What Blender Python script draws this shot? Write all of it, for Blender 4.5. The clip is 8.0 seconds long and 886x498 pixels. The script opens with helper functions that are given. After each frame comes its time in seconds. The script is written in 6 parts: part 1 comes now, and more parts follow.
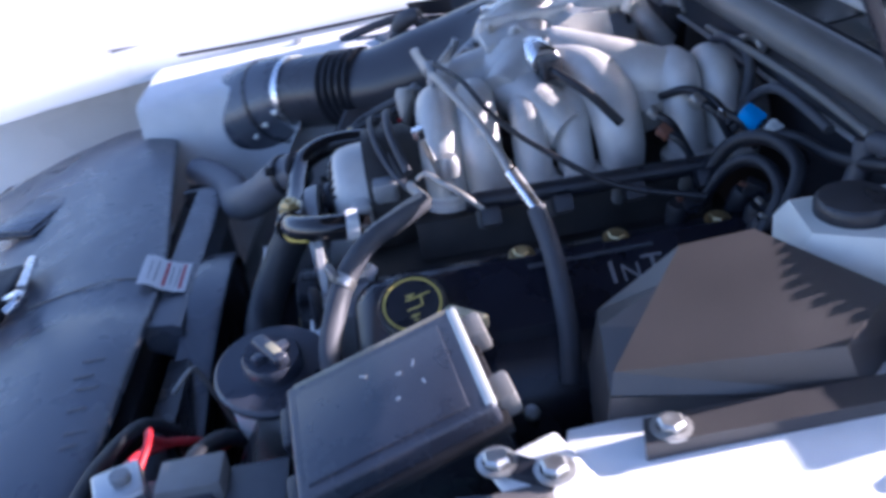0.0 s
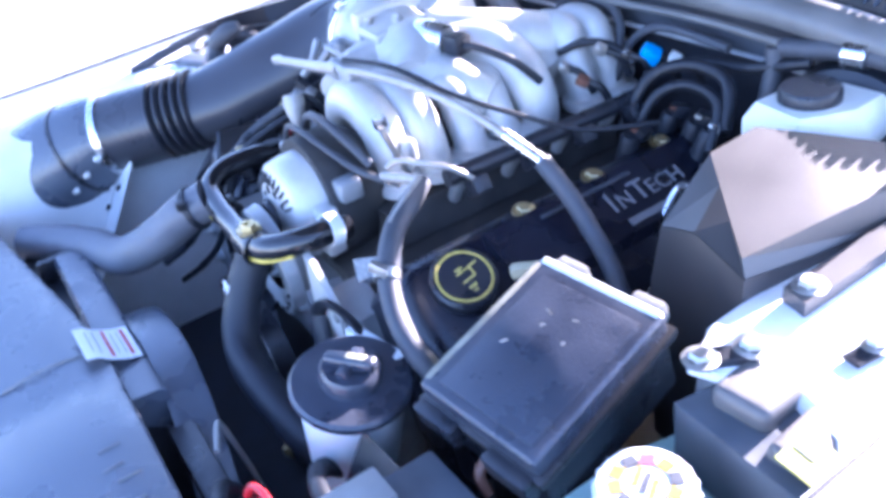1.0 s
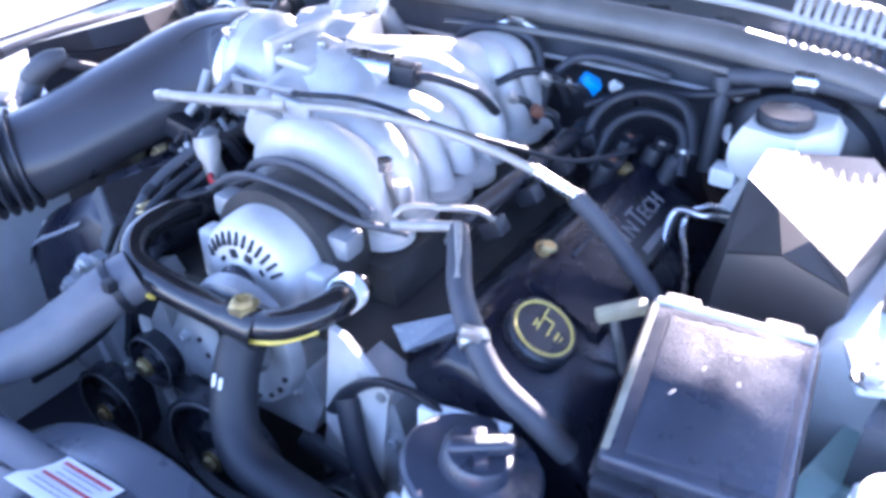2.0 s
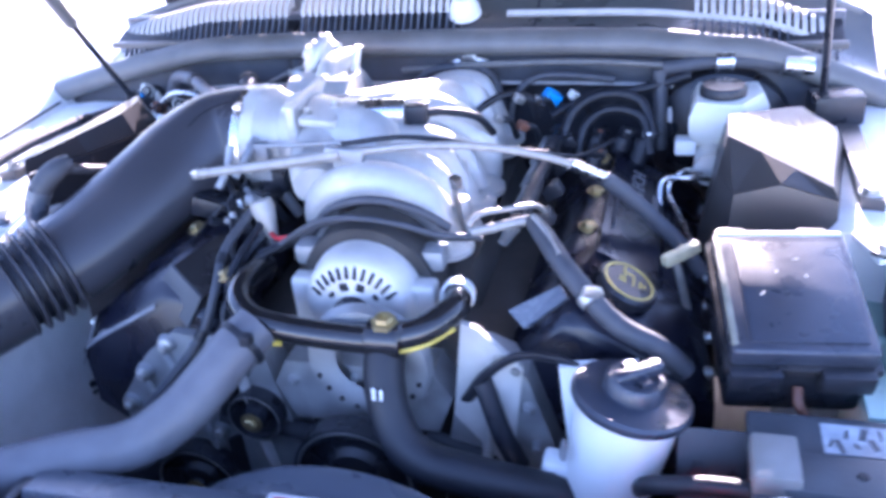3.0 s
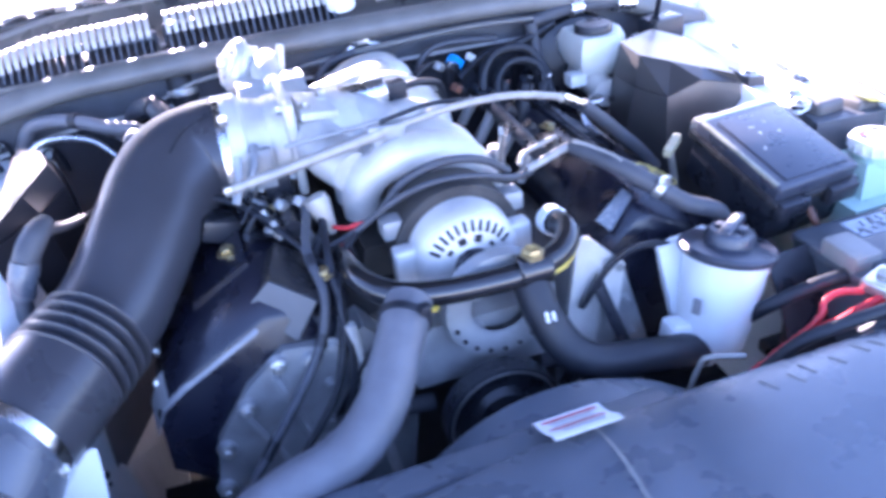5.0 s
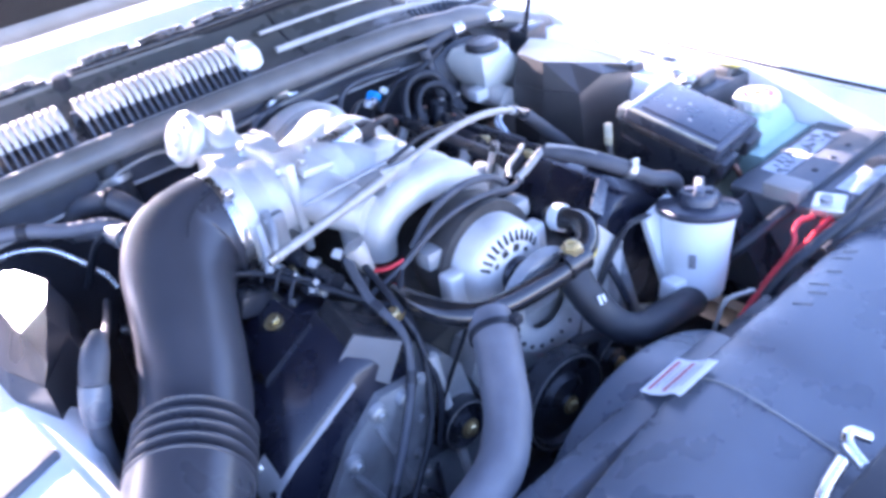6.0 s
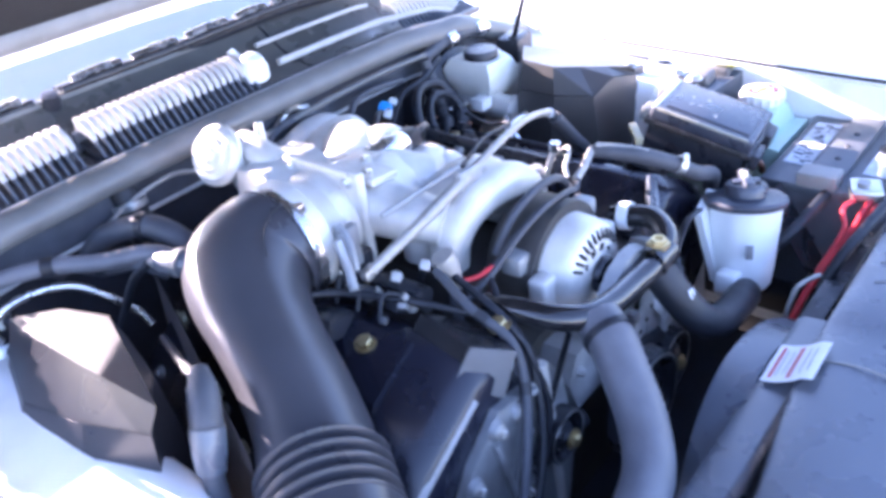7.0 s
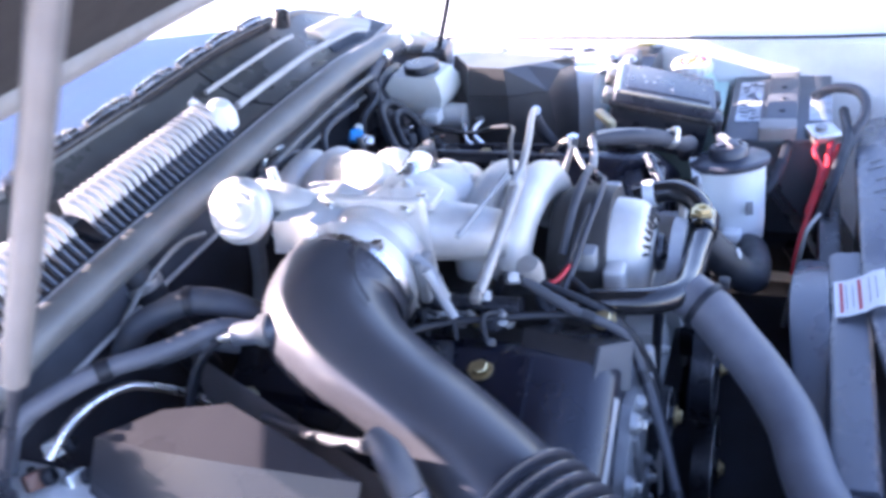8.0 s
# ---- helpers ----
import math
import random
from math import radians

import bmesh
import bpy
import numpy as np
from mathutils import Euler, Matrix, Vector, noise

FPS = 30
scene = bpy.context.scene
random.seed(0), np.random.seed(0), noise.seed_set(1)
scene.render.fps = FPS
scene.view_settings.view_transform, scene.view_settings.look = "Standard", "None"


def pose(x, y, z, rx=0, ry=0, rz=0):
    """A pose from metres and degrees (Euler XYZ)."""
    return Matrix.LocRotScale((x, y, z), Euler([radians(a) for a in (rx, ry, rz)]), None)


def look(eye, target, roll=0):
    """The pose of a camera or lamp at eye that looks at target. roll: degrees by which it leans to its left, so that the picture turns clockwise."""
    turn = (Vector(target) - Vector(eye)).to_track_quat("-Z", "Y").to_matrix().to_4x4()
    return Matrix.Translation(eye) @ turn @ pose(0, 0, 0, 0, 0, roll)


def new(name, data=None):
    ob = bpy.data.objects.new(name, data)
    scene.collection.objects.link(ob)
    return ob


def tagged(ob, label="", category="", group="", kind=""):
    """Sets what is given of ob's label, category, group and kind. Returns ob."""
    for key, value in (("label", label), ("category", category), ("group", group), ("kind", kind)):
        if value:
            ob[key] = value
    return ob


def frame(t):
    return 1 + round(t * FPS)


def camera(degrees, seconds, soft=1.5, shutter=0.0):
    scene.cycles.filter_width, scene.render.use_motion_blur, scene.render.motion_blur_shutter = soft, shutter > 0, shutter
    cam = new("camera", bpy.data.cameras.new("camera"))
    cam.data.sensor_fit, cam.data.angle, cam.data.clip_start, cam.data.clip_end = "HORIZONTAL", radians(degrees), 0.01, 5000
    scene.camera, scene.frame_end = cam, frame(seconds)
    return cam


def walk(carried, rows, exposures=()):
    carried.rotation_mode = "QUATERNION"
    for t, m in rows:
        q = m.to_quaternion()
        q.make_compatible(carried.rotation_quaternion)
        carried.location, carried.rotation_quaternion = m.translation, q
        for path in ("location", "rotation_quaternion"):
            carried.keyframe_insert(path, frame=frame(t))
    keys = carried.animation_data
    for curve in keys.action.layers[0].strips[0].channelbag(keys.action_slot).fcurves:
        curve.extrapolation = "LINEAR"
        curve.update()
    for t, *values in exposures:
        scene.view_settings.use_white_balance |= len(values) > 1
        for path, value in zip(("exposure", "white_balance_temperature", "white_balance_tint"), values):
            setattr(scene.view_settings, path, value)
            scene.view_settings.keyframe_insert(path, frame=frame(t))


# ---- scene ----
cam = camera(56.3, 8.0, soft=3.6, shutter=0.5)
PATH = [
    (0, (1.033, 0.354, 1.312), (-0.7, 0.38, 0.314), -9.9),
    (0.5, (0.955, 0.183, 1.313), (-0.692, 0.623, 0.268), -8.7),
    (1, (0.942, -0.009, 1.335), (-0.549, 0.775, 0.256), -10.7),
    (1.5, (0.782, -0.118, 1.318), (-0.599, 0.99, 0.387), -5.6),
    (1.7, (0.689, -0.148, 1.323), (-0.487, 1.099, 0.293), -3.3),
    (2.8, (0.43, -0.459, 1.356), (-0.131, 1.173, 0.344), -3.5),
    (3, (0.381, -0.474, 1.359), (-0.142, 1.188, 0.377), -5.8),
    (3.5, (0.218, -0.473, 1.365), (-0.103, 1.229, 0.367), -8.6),
    (4, (0.085, -0.528, 1.389), (0.004, 1.196, 0.378), -8.5),
    (4.5, (-0.065, -0.59, 1.395), (0.248, 1.079, 0.338), -7.5),
    (5, (-0.208, -0.558, 1.374), (0.243, 1.097, 0.347), -6.4),
    (5.2, (-0.277, -0.517, 1.394), (0.259, 1.104, 0.352), -8.1),
    (6.3, (-0.63, -0.383, 1.452), (0.491, 0.888, 0.39), -7.9),
    (6.5, (-0.673, -0.341, 1.448), (0.492, 0.884, 0.379), -6.8),
    (7, (-0.718, -0.197, 1.425), (0.549, 0.959, 0.396), -7.3),
    (7.5, (-0.738, -0.06, 1.429), (0.644, 0.91, 0.356), -9.7),
    (8, (-0.851, 0.091, 1.445), (0.673, 0.85, 0.396), -10.8),
]
EXPOSURE = [(0.0, 1.74, 5300, 28), (0.5, 2.85, 5200, 28), (1.0, 3.43, 5170, 30), (1.5, 3.55, 5320, 30), (3.0, 3.24, 5370, 36), (5.0, 3.48, 5340, 36), (6.5, 3.52, 5580, 34), (8.0, 3.25, 5780, 32)]
walk(cam, [(t, look(eye, target, roll)) for t, eye, target, roll in PATH], EXPOSURE)

# ---- world and light ----
SUN_EL, SUN_AZ = 19.5, 6.0          # sun behind the car, a little to the passenger side
world = bpy.data.worlds.new("world")
scene.world = world
world.use_nodes = True
wn = world.node_tree
sky = wn.nodes.new("ShaderNodeTexSky")
sky.sky_type, sky.sun_disc = "NISHITA", False
sky.sun_elevation, sky.sun_rotation = radians(SUN_EL), radians(-SUN_AZ)
wn.links.new(sky.outputs[0], wn.nodes["Background"].inputs[0])
wn.nodes["Background"].inputs[1].default_value = 0.105
sun_data = bpy.data.lights.new("sun", "SUN")
sun_data.energy, sun_data.angle, sun_data.color = 5.0, radians(0.5), (1.0, 0.85, 0.68)
sun = new("sun", sun_data)
_el, _az = radians(SUN_EL), radians(SUN_AZ)
SUN_DIR = Vector((-math.sin(_az) * math.cos(_el), math.cos(_az) * math.cos(_el), math.sin(_el)))
sun.matrix_world = look(SUN_DIR * 10, (0, 0, 0))

# ---- materials ----
def mat(name, color, rough=0.5, metal=0.0, vary=0.15, scale=30.0, bump=0.1, fine=300.0, dirt=0.0, coat=0.0, spec=0.5, rand=0.0, rvar=1.0):
    """A surface with colour variation at two scales, worn gloss and fine relief."""
    m = bpy.data.materials.new(name)
    m.use_nodes = True
    nt = m.node_tree
    bs = nt.nodes["Principled BSDF"]
    tc = nt.nodes.new("ShaderNodeTexCoord")
    n1 = nt.nodes.new("ShaderNodeTexNoise")
    n1.inputs["Scale"].default_value, n1.inputs["Detail"].default_value = scale, 6
    n2 = nt.nodes.new("ShaderNodeTexNoise")
    n2.inputs["Scale"].default_value, n2.inputs["Detail"].default_value = fine, 3
    nt.links.new(tc.outputs["Object"], n1.inputs["Vector"])
    nt.links.new(tc.outputs["Object"], n2.inputs["Vector"])
    ramp = nt.nodes.new("ShaderNodeMapRange")
    ramp.inputs["From Min"].default_value, ramp.inputs["From Max"].default_value = 0.3, 0.7
    ramp.inputs["To Min"].default_value, ramp.inputs["To Max"].default_value = 1 - vary, 1 + vary
    nt.links.new(n1.outputs[0], ramp.inputs["Value"])
    mul = nt.nodes.new("ShaderNodeVectorMath")
    mul.operation = "SCALE"
    mul.inputs[0].default_value = color
    nt.links.new(ramp.outputs[0], mul.inputs["Scale"])
    col = mul.outputs[0]
    if rand:
        oi = nt.nodes.new("ShaderNodeObjectInfo")
        r = nt.nodes.new("ShaderNodeMapRange")
        r.inputs["To Min"].default_value, r.inputs["To Max"].default_value = 1 - rand, 1 + rand
        nt.links.new(oi.outputs["Random"], r.inputs["Value"])
        mul2 = nt.nodes.new("ShaderNodeVectorMath")
        mul2.operation = "SCALE"
        nt.links.new(col, mul2.inputs[0])
        nt.links.new(r.outputs[0], mul2.inputs["Scale"])
        col = mul2.outputs[0]
    if dirt:
        n3 = nt.nodes.new("ShaderNodeTexNoise")
        n3.inputs["Scale"].default_value, n3.inputs["Detail"].default_value = 12, 8
        nt.links.new(tc.outputs["Object"], n3.inputs["Vector"])
        st = nt.nodes.new("ShaderNodeMapRange")
        st.inputs["From Min"].default_value, st.inputs["From Max"].default_value = 0.5, 0.72
        st.inputs["To Max"].default_value = dirt
        nt.links.new(n3.outputs[0], st.inputs["Value"])
        mx = nt.nodes.new("ShaderNodeMix")
        mx.data_type = "RGBA"
        nt.links.new(st.outputs[0], mx.inputs[0])
        nt.links.new(col, mx.inputs[6])
        mx.inputs[7].default_value = (0.16, 0.14, 0.11, 1)
        col = mx.outputs[2]
    nt.links.new(col, bs.inputs["Base Color"])
    rr = nt.nodes.new("ShaderNodeMapRange")
    rr.inputs["From Min"].default_value, rr.inputs["From Max"].default_value = 0.3, 0.7
    rr.inputs["To Min"].default_value, rr.inputs["To Max"].default_value = max(0.03, rough - 0.1 * rvar), min(1, rough + 0.12 * rvar)
    nt.links.new(n1.outputs[0], rr.inputs["Value"])
    nt.links.new(rr.outputs[0], bs.inputs["Roughness"])
    bs.inputs["Metallic"].default_value = metal
    bs.inputs["Specular IOR Level"].default_value = spec
    bs.inputs["Coat Weight"].default_value = coat
    bs.inputs["Coat Roughness"].default_value = 0.08
    if bump:
        b = nt.nodes.new("ShaderNodeBump")
        b.inputs["Strength"].default_value, b.inputs["Distance"].default_value = bump, 0.002
        nt.links.new(n2.outputs[0], b.inputs["Height"])
        nt.links.new(b.outputs[0], bs.inputs["Normal"])
    return m


PAINT = mat("white_body_paint", (0.84, 0.85, 0.83), 0.3, 0, 0.04, 6, 0.0, coat=0.8, dirt=0.0)
APRON = mat("dusty_white_apron_paint", (0.76, 0.775, 0.77), 0.5, 0, 0.08, 14, 0.05, dirt=0.14)
BLACK = mat("black_moulded_plastic", (0.018, 0.020, 0.027), 0.30, 0, 0.25, 25, 0.2, 700, dirt=0.08)
BLACKG = mat("glossy_black_plastic", (0.028, 0.027, 0.029), 0.24, 0, 0.2, 20, 0.08, 500, dirt=0.06)
SHIELD = mat("grey_black_dusty_plastic", (0.084, 0.096, 0.120), 0.30, 0, 0.10, 18, 0.12, 900, dirt=0.06, spec=0.8)
RUBBER = mat("dusty_black_rubber", (0.056, 0.060, 0.072), 0.55, 0, 0.2, 40, 0.2, 400, dirt=0.10)
# dark rubber; also the painted shade of gaps, holes, slots and grooves
RUBSHADE = mat("dark_rubber_and_shade", (0.012, 0.014, 0.020), 0.5, 0, 0.2, 40, 0.2, 400)
PIPEB = mat("polished_black_enamel", (0.012, 0.012, 0.014), 0.14, 0, 0.2, 20, 0.02, 500, dirt=0.05, coat=0.5)
DULL = mat("dull_grey_sleeve", (0.36, 0.345, 0.32), 0.45, 0.3, 0.15, 60, 0.1, dirt=0.25)
KHAKI = mat("aged_khaki_plastic", (0.40, 0.37, 0.25), 0.5, 0, 0.15, 60, 0.1, dirt=0.2)
FADED = mat("faded_brown_black_plastic", (0.050, 0.046, 0.045), 0.38, 0, 0.12, 14, 0.08, 700, dirt=0.04, spec=0.85, rvar=0.4)
COWLM = mat("dark_cowl_plastic", (0.080, 0.081, 0.078), 0.32, 0, 0.18, 16, 0.15, 600, dirt=0.25)
LIDM = mat("dusty_satin_black_plastic", (0.034, 0.040, 0.058), 0.31, 0, 0.22, 22, 0.25, 500, dirt=0.10, spec=0.8)
# faded plastic, lightened further for sun on slat tops and edges
SLAT = mat("faded_sunlit_grey_plastic", (0.46, 0.455, 0.445), 0.5, 0, 0.15, 30, 0.15, 300, dirt=0.15)
SEAL = mat("grey_weatherstrip_rubber", (0.135, 0.134, 0.130), 0.40, 0, 0.18, 20, 0.15, 300, dirt=0.25)
TOWERB = mat("black_satin_cover_plastic", (0.026, 0.0255, 0.030), 0.30, 0, 0.14, 9, 0.06, 500, dirt=0.02, spec=0.35, rvar=0.4)
ALU = mat("cast_aluminium", (0.60, 0.59, 0.565), 0.42, 0.25, 0.14, 22, 0.35, 600, dirt=0.15)
ALUD = mat("dirty_cast_aluminium", (0.36, 0.37, 0.38), 0.55, 0.6, 0.2, 25, 0.4, 400, dirt=0.5)
STEEL = mat("bright_steel", (0.72, 0.72, 0.72), 0.25, 1.0, 0.08, 40, 0.05)
ZINC = mat("zinc_plated_steel", (0.62, 0.62, 0.60), 0.38, 0.9, 0.12, 50, 0.1, dirt=0.2)
BRASS = mat("yellow_zinc_bolt", (0.58, 0.47, 0.25), 0.35, 0.9, 0.12, 50, 0.1)
COVER = mat("black_painted_cam_cover", (0.008, 0.009, 0.018), 0.26, 0.0, 0.2, 16, 0.04, 500, dirt=0.02, spec=0.6)
IRON = mat("oily_dark_cast_iron", (0.045, 0.043, 0.042), 0.6, 0.2, 0.35, 20, 0.4, 300, dirt=0.3)
WHITEP = mat("translucent_white_plastic", (0.74, 0.76, 0.76), 0.4, 0, 0.05, 20, 0.05, dirt=0.12)
CREAM = mat("aged_white_plastic", (0.68, 0.69, 0.64), 0.4, 0, 0.06, 20, 0.05, dirt=0.15)
GREENP = mat("pale_green_tank_plastic", (0.42, 0.60, 0.55), 0.35, 0, 0.08, 14, 0.05, dirt=0.15)
PAPER = mat("white_label_paper", (0.80, 0.80, 0.79), 0.5, 0, 0.03, 60, 0.0)
REDINK = mat("red_print", (0.50, 0.06, 0.08), 0.5, 0, 0.1, 80, 0.0)
CAPY = mat("yellow_cap_print", (0.34, 0.22, 0.03), 0.5, 0, 0.15, 60, 0.0)
CAPG = mat("dark_grey_cap_print", (0.05, 0.055, 0.07), 0.5, 0, 0.15, 60, 0.0)
MODM = mat("sunlit_grey_module_plastic", (0.125, 0.118, 0.112), 0.5, 0, 0.12, 30, 0.1, dirt=0.1)
YELLOW = mat("yellow_print", (0.50, 0.40, 0.10), 0.45, 0, 0.1, 60, 0.0)
LIME = mat("yellow_green_label", (0.19, 0.20, 0.03), 0.5, 0, 0.12, 60, 0.0)
GREYP = mat("grey_printed_letters", (0.24, 0.235, 0.24), 0.45, 0, 0.1, 60, 0.0)
REDW = mat("red_wire_insulation", (0.55, 0.025, 0.035), 0.4, 0, 0.15, 60, 0.05, dirt=0.12)
BLUEP = mat("blue_connector_plastic", (0.02, 0.30, 0.72), 0.35, 0, 0.05, 60, 0.0)
BROWN = mat("brown_plastic", (0.16, 0.07, 0.045), 0.45, 0, 0.1, 60, 0.05)
GREYM = mat("grey_module_plastic", (0.24, 0.235, 0.225), 0.5, 0, 0.12, 30, 0.1, dirt=0.3)
BATT = mat("dark_grey_battery_plastic", (0.088, 0.096, 0.108), 0.40, 0, 0.15, 25, 0.15, dirt=0.2)
BATLAB = mat("pale_battery_label", (0.42, 0.46, 0.50), 0.4, 0, 0.35, 40, 0.0)
WORN = mat("worn_brown_grey_edge", (0.26, 0.245, 0.19), 0.35, 0, 0.25, 40, 0.1, dirt=0.25)
# black plastic lightened to carry the sky's reflection on a bevel
SHEENG = mat("pale_sky_sheen_on_black_plastic", (0.21, 0.215, 0.235), 0.38, 0, 0.18, 24, 0.1, 500, dirt=0.05, spec=0.7)
GOLD = mat("yellow_tape", (0.62, 0.47, 0.08), 0.4, 0, 0.2, 60, 0.0)
CLOTH = mat("black_hood_insulation", (0.022, 0.021, 0.021), 0.9, 0, 0.15, 20, 0.5, 250)
EARTH = mat("brown_dusty_inner_panel", (0.19, 0.165, 0.16), 0.6, 0, 0.25, 14, 0.2, 200, dirt=0.3)
FLOORD = mat("oily_black_subframe", (0.026, 0.029, 0.040), 0.7, 0, 0.4, 20, 0.3)
CONC = mat("pale_sunlit_concrete", (0.52, 0.51, 0.49), 0.85, 0, 0.1, 1.2, 0.3, 60, dirt=0.1)
TAR = mat("grey_asphalt_patch", (0.07, 0.072, 0.078), 0.85, 0, 0.2, 4, 0.3, 60)
INTERIOR = mat("dark_dashboard_vinyl", (0.020, 0.040, 0.095), 0.95, 0, 0.1, 10, 0.1, spec=0.05)
TUBEM = mat("satin_grey_black_tube", (0.048, 0.049, 0.058), 0.30, 0, 0.12, 9, 0.06, 260, dirt=0.02, spec=0.50, rvar=0.35)
HOSEG = mat("dusty_grey_rubber_hose", (0.116, 0.120, 0.138), 0.5, 0, 0.15, 30, 0.2, 400, dirt=0.1)
GLASS = bpy.data.materials.new("windscreen_glass")
GLASS.use_nodes = True
_g = GLASS.node_tree.nodes["Principled BSDF"]
_g.inputs["Base Color"].default_value = (0.86, 0.93, 0.95, 1)
_g.inputs["Transmission Weight"].default_value, _g.inputs["Roughness"].default_value, _g.inputs["IOR"].default_value = 1.0, 0.02, 1.45


# ---- mesh helpers ----
def thing(name, label, category, at=(0, 0, 0), group="", kind=""):
    return tagged(pose_to(new(name), at), label, category, group, kind)


def pose_to(ob, at):
    ob.location = at
    return ob


def part(name, bm, material, parent=None, label="", smooth=40.0):
    """Links a bmesh, drawn in world metres, as one mesh object under a thing or part."""
    me = bpy.data.meshes.new(name)
    bmesh.ops.recalc_face_normals(bm, faces=bm.faces[:])
    bm.normal_update()
    for f in bm.faces:
        f.smooth = True
    lim = radians(smooth)
    for e in bm.edges:
        e.smooth = len(e.link_faces) == 2 and e.calc_face_angle(0) < lim
    bm.to_mesh(me)
    bm.free()
    me.materials.append(material)
    ob = new(name, me)
    if parent:
        ob.parent = parent
        root = parent
        off = Vector((0, 0, 0))
        while root:
            off += root.location
            root = root.parent
        me.transform(Matrix.Translation(-off))
    if label:
        ob["label"] = label
    return ob


def bm_new():
    return bmesh.new()


def box(bm, c, size, m=None, bevel=0.0, seg=2):
    """A box with bevelled edges, added to bm; m turns it about its centre."""
    r = bmesh.ops.create_cube(bm, size=1.0)
    vs = r["verts"]
    bmesh.ops.scale(bm, vec=size, verts=vs)
    if bevel:
        es = list({e for v in vs for e in v.link_edges})
        r = bmesh.ops.bevel(bm, geom=es, offset=bevel, segments=seg, profile=0.6, affect="EDGES")
        vs = list({v for f in r["faces"] for v in f.verts} | {v for v in vs if v.is_valid})
    t = Matrix.Translation(c) @ (m.to_4x4() if m else Matrix())
    bmesh.ops.transform(bm, matrix=t, verts=vs)
    return bm


def rbox(c, size, rot=(0, 0, 0), bevel=0.004, seg=2):
    return box(bm_new(), c, size, Euler([radians(a) for a in rot]).to_matrix(), bevel, seg)


def smooth_path(pts, n=8):
    """A Catmull-Rom curve through the points."""
    p = [Vector(q) for q in pts]
    if len(p) < 3:
        return p
    p = [2 * p[0] - p[1]] + p + [2 * p[-1] - p[-2]]
    out = []
    for i in range(1, len(p) - 2):
        a, b, c, d = p[i - 1:i + 3]
        for k in range(n):
            t = k / n
            out.append(0.5 * (2 * b + (c - a) * t + (2 * a - 5 * b + 4 * c - d) * t * t + (3 * b - a - 3 * c + d) * t ** 3))
    return out + [p[-2]]


def tube(pts, r, n=8, sides=16, bm=None, flat=1.0, cap=True):
    """A swept round tube; r is one radius, a list along the points, or a function of 0 to 1."""
    bm = bm or bm_new()
    c = smooth_path(pts, n)
    if isinstance(r, (list, tuple)):
        rr = [q[0] for q in smooth_path([(a, 0, 0) for a in r], n)] if len(r) > 2 else [r[0] + (r[1] - r[0]) * i / (len(c) - 1) for i in range(len(c))]
    elif callable(r):
        rr = [r(i / (len(c) - 1)) for i in range(len(c))]
    else:
        rr = [r] * len(c)
    tans = [(c[min(i + 1, len(c) - 1)] - c[max(i - 1, 0)]).normalized() for i in range(len(c))]
    side = tans[0].orthogonal().normalized()
    rings = []
    for i, (p, t) in enumerate(zip(c, tans)):
        side = (side - t * side.dot(t)).normalized()
        up = t.cross(side)
        rings.append([bm.verts.new(p + rr[i] * (math.cos(a) * side + flat * math.sin(a) * up)) for a in (2 * math.pi * k / sides for k in range(sides))])
    for a, b in zip(rings, rings[1:]):
        for k in range(sides):
            bm.faces.new((a[k], a[(k + 1) % sides], b[(k + 1) % sides], b[k]))
    if cap:
        bm.faces.new(rings[0][::-1])
        bm.faces.new(rings[-1])
    return bm


def lathe(profile, at, axis, sides=32, bm=None, arc=None):
    """Turns (radius, height) pairs about an axis through at; closed at radius 0."""
    bm = bm or bm_new()
    z = Vector(axis).normalized()
    x = Vector((1, 0, 0)) if abs(z.x) < 0.8 else Vector((0, 1, 0))
    x = (x - z * x.dot(z)).normalized()
    y = z.cross(x)
    rings = []
    for r, h in profile:
        if r < 1e-6:
            rings.append([bm.verts.new(Vector(at) + h * z)])
        else:
            rings.append([bm.verts.new(Vector(at) + h * z + r * (math.cos(a) * x + math.sin(a) * y)) for a in (2 * math.pi * k / sides for k in range(sides))])
    for a, b in zip(rings, rings[1:]):
        for k in range(sides):
            j = (k + 1) % sides
            q = ([a[0]] if len(a) == 1 else [a[k], a[j]]) + ([b[0]] if len(b) == 1 else [b[j], b[k]])
            if len(q) > 2:
                bm.faces.new(q)
    return bm


def loft(sections, bm=None, cap=True):
    """Joins closed rings of equal length."""
    bm = bm or bm_new()
    rings = [[bm.verts.new(p) for p in s] for s in sections]
    n = len(rings[0])
    for a, b in zip(rings, rings[1:]):
        for k in range(n):
            bm.faces.new((a[k], a[(k + 1) % n], b[(k + 1) % n], b[k]))
    if cap:
        bm.faces.new(rings[0][::-1])
        bm.faces.new(rings[-1])
    return bm


def bevelled(bm, w=0.006, seg=3, angle=25):
    es = [e for e in bm.edges if len(e.link_faces) == 2 and e.calc_face_angle(0) > radians(angle)]
    bmesh.ops.bevel(bm, geom=es, offset=w, segments=seg, profile=0.55, affect="EDGES")
    return bm


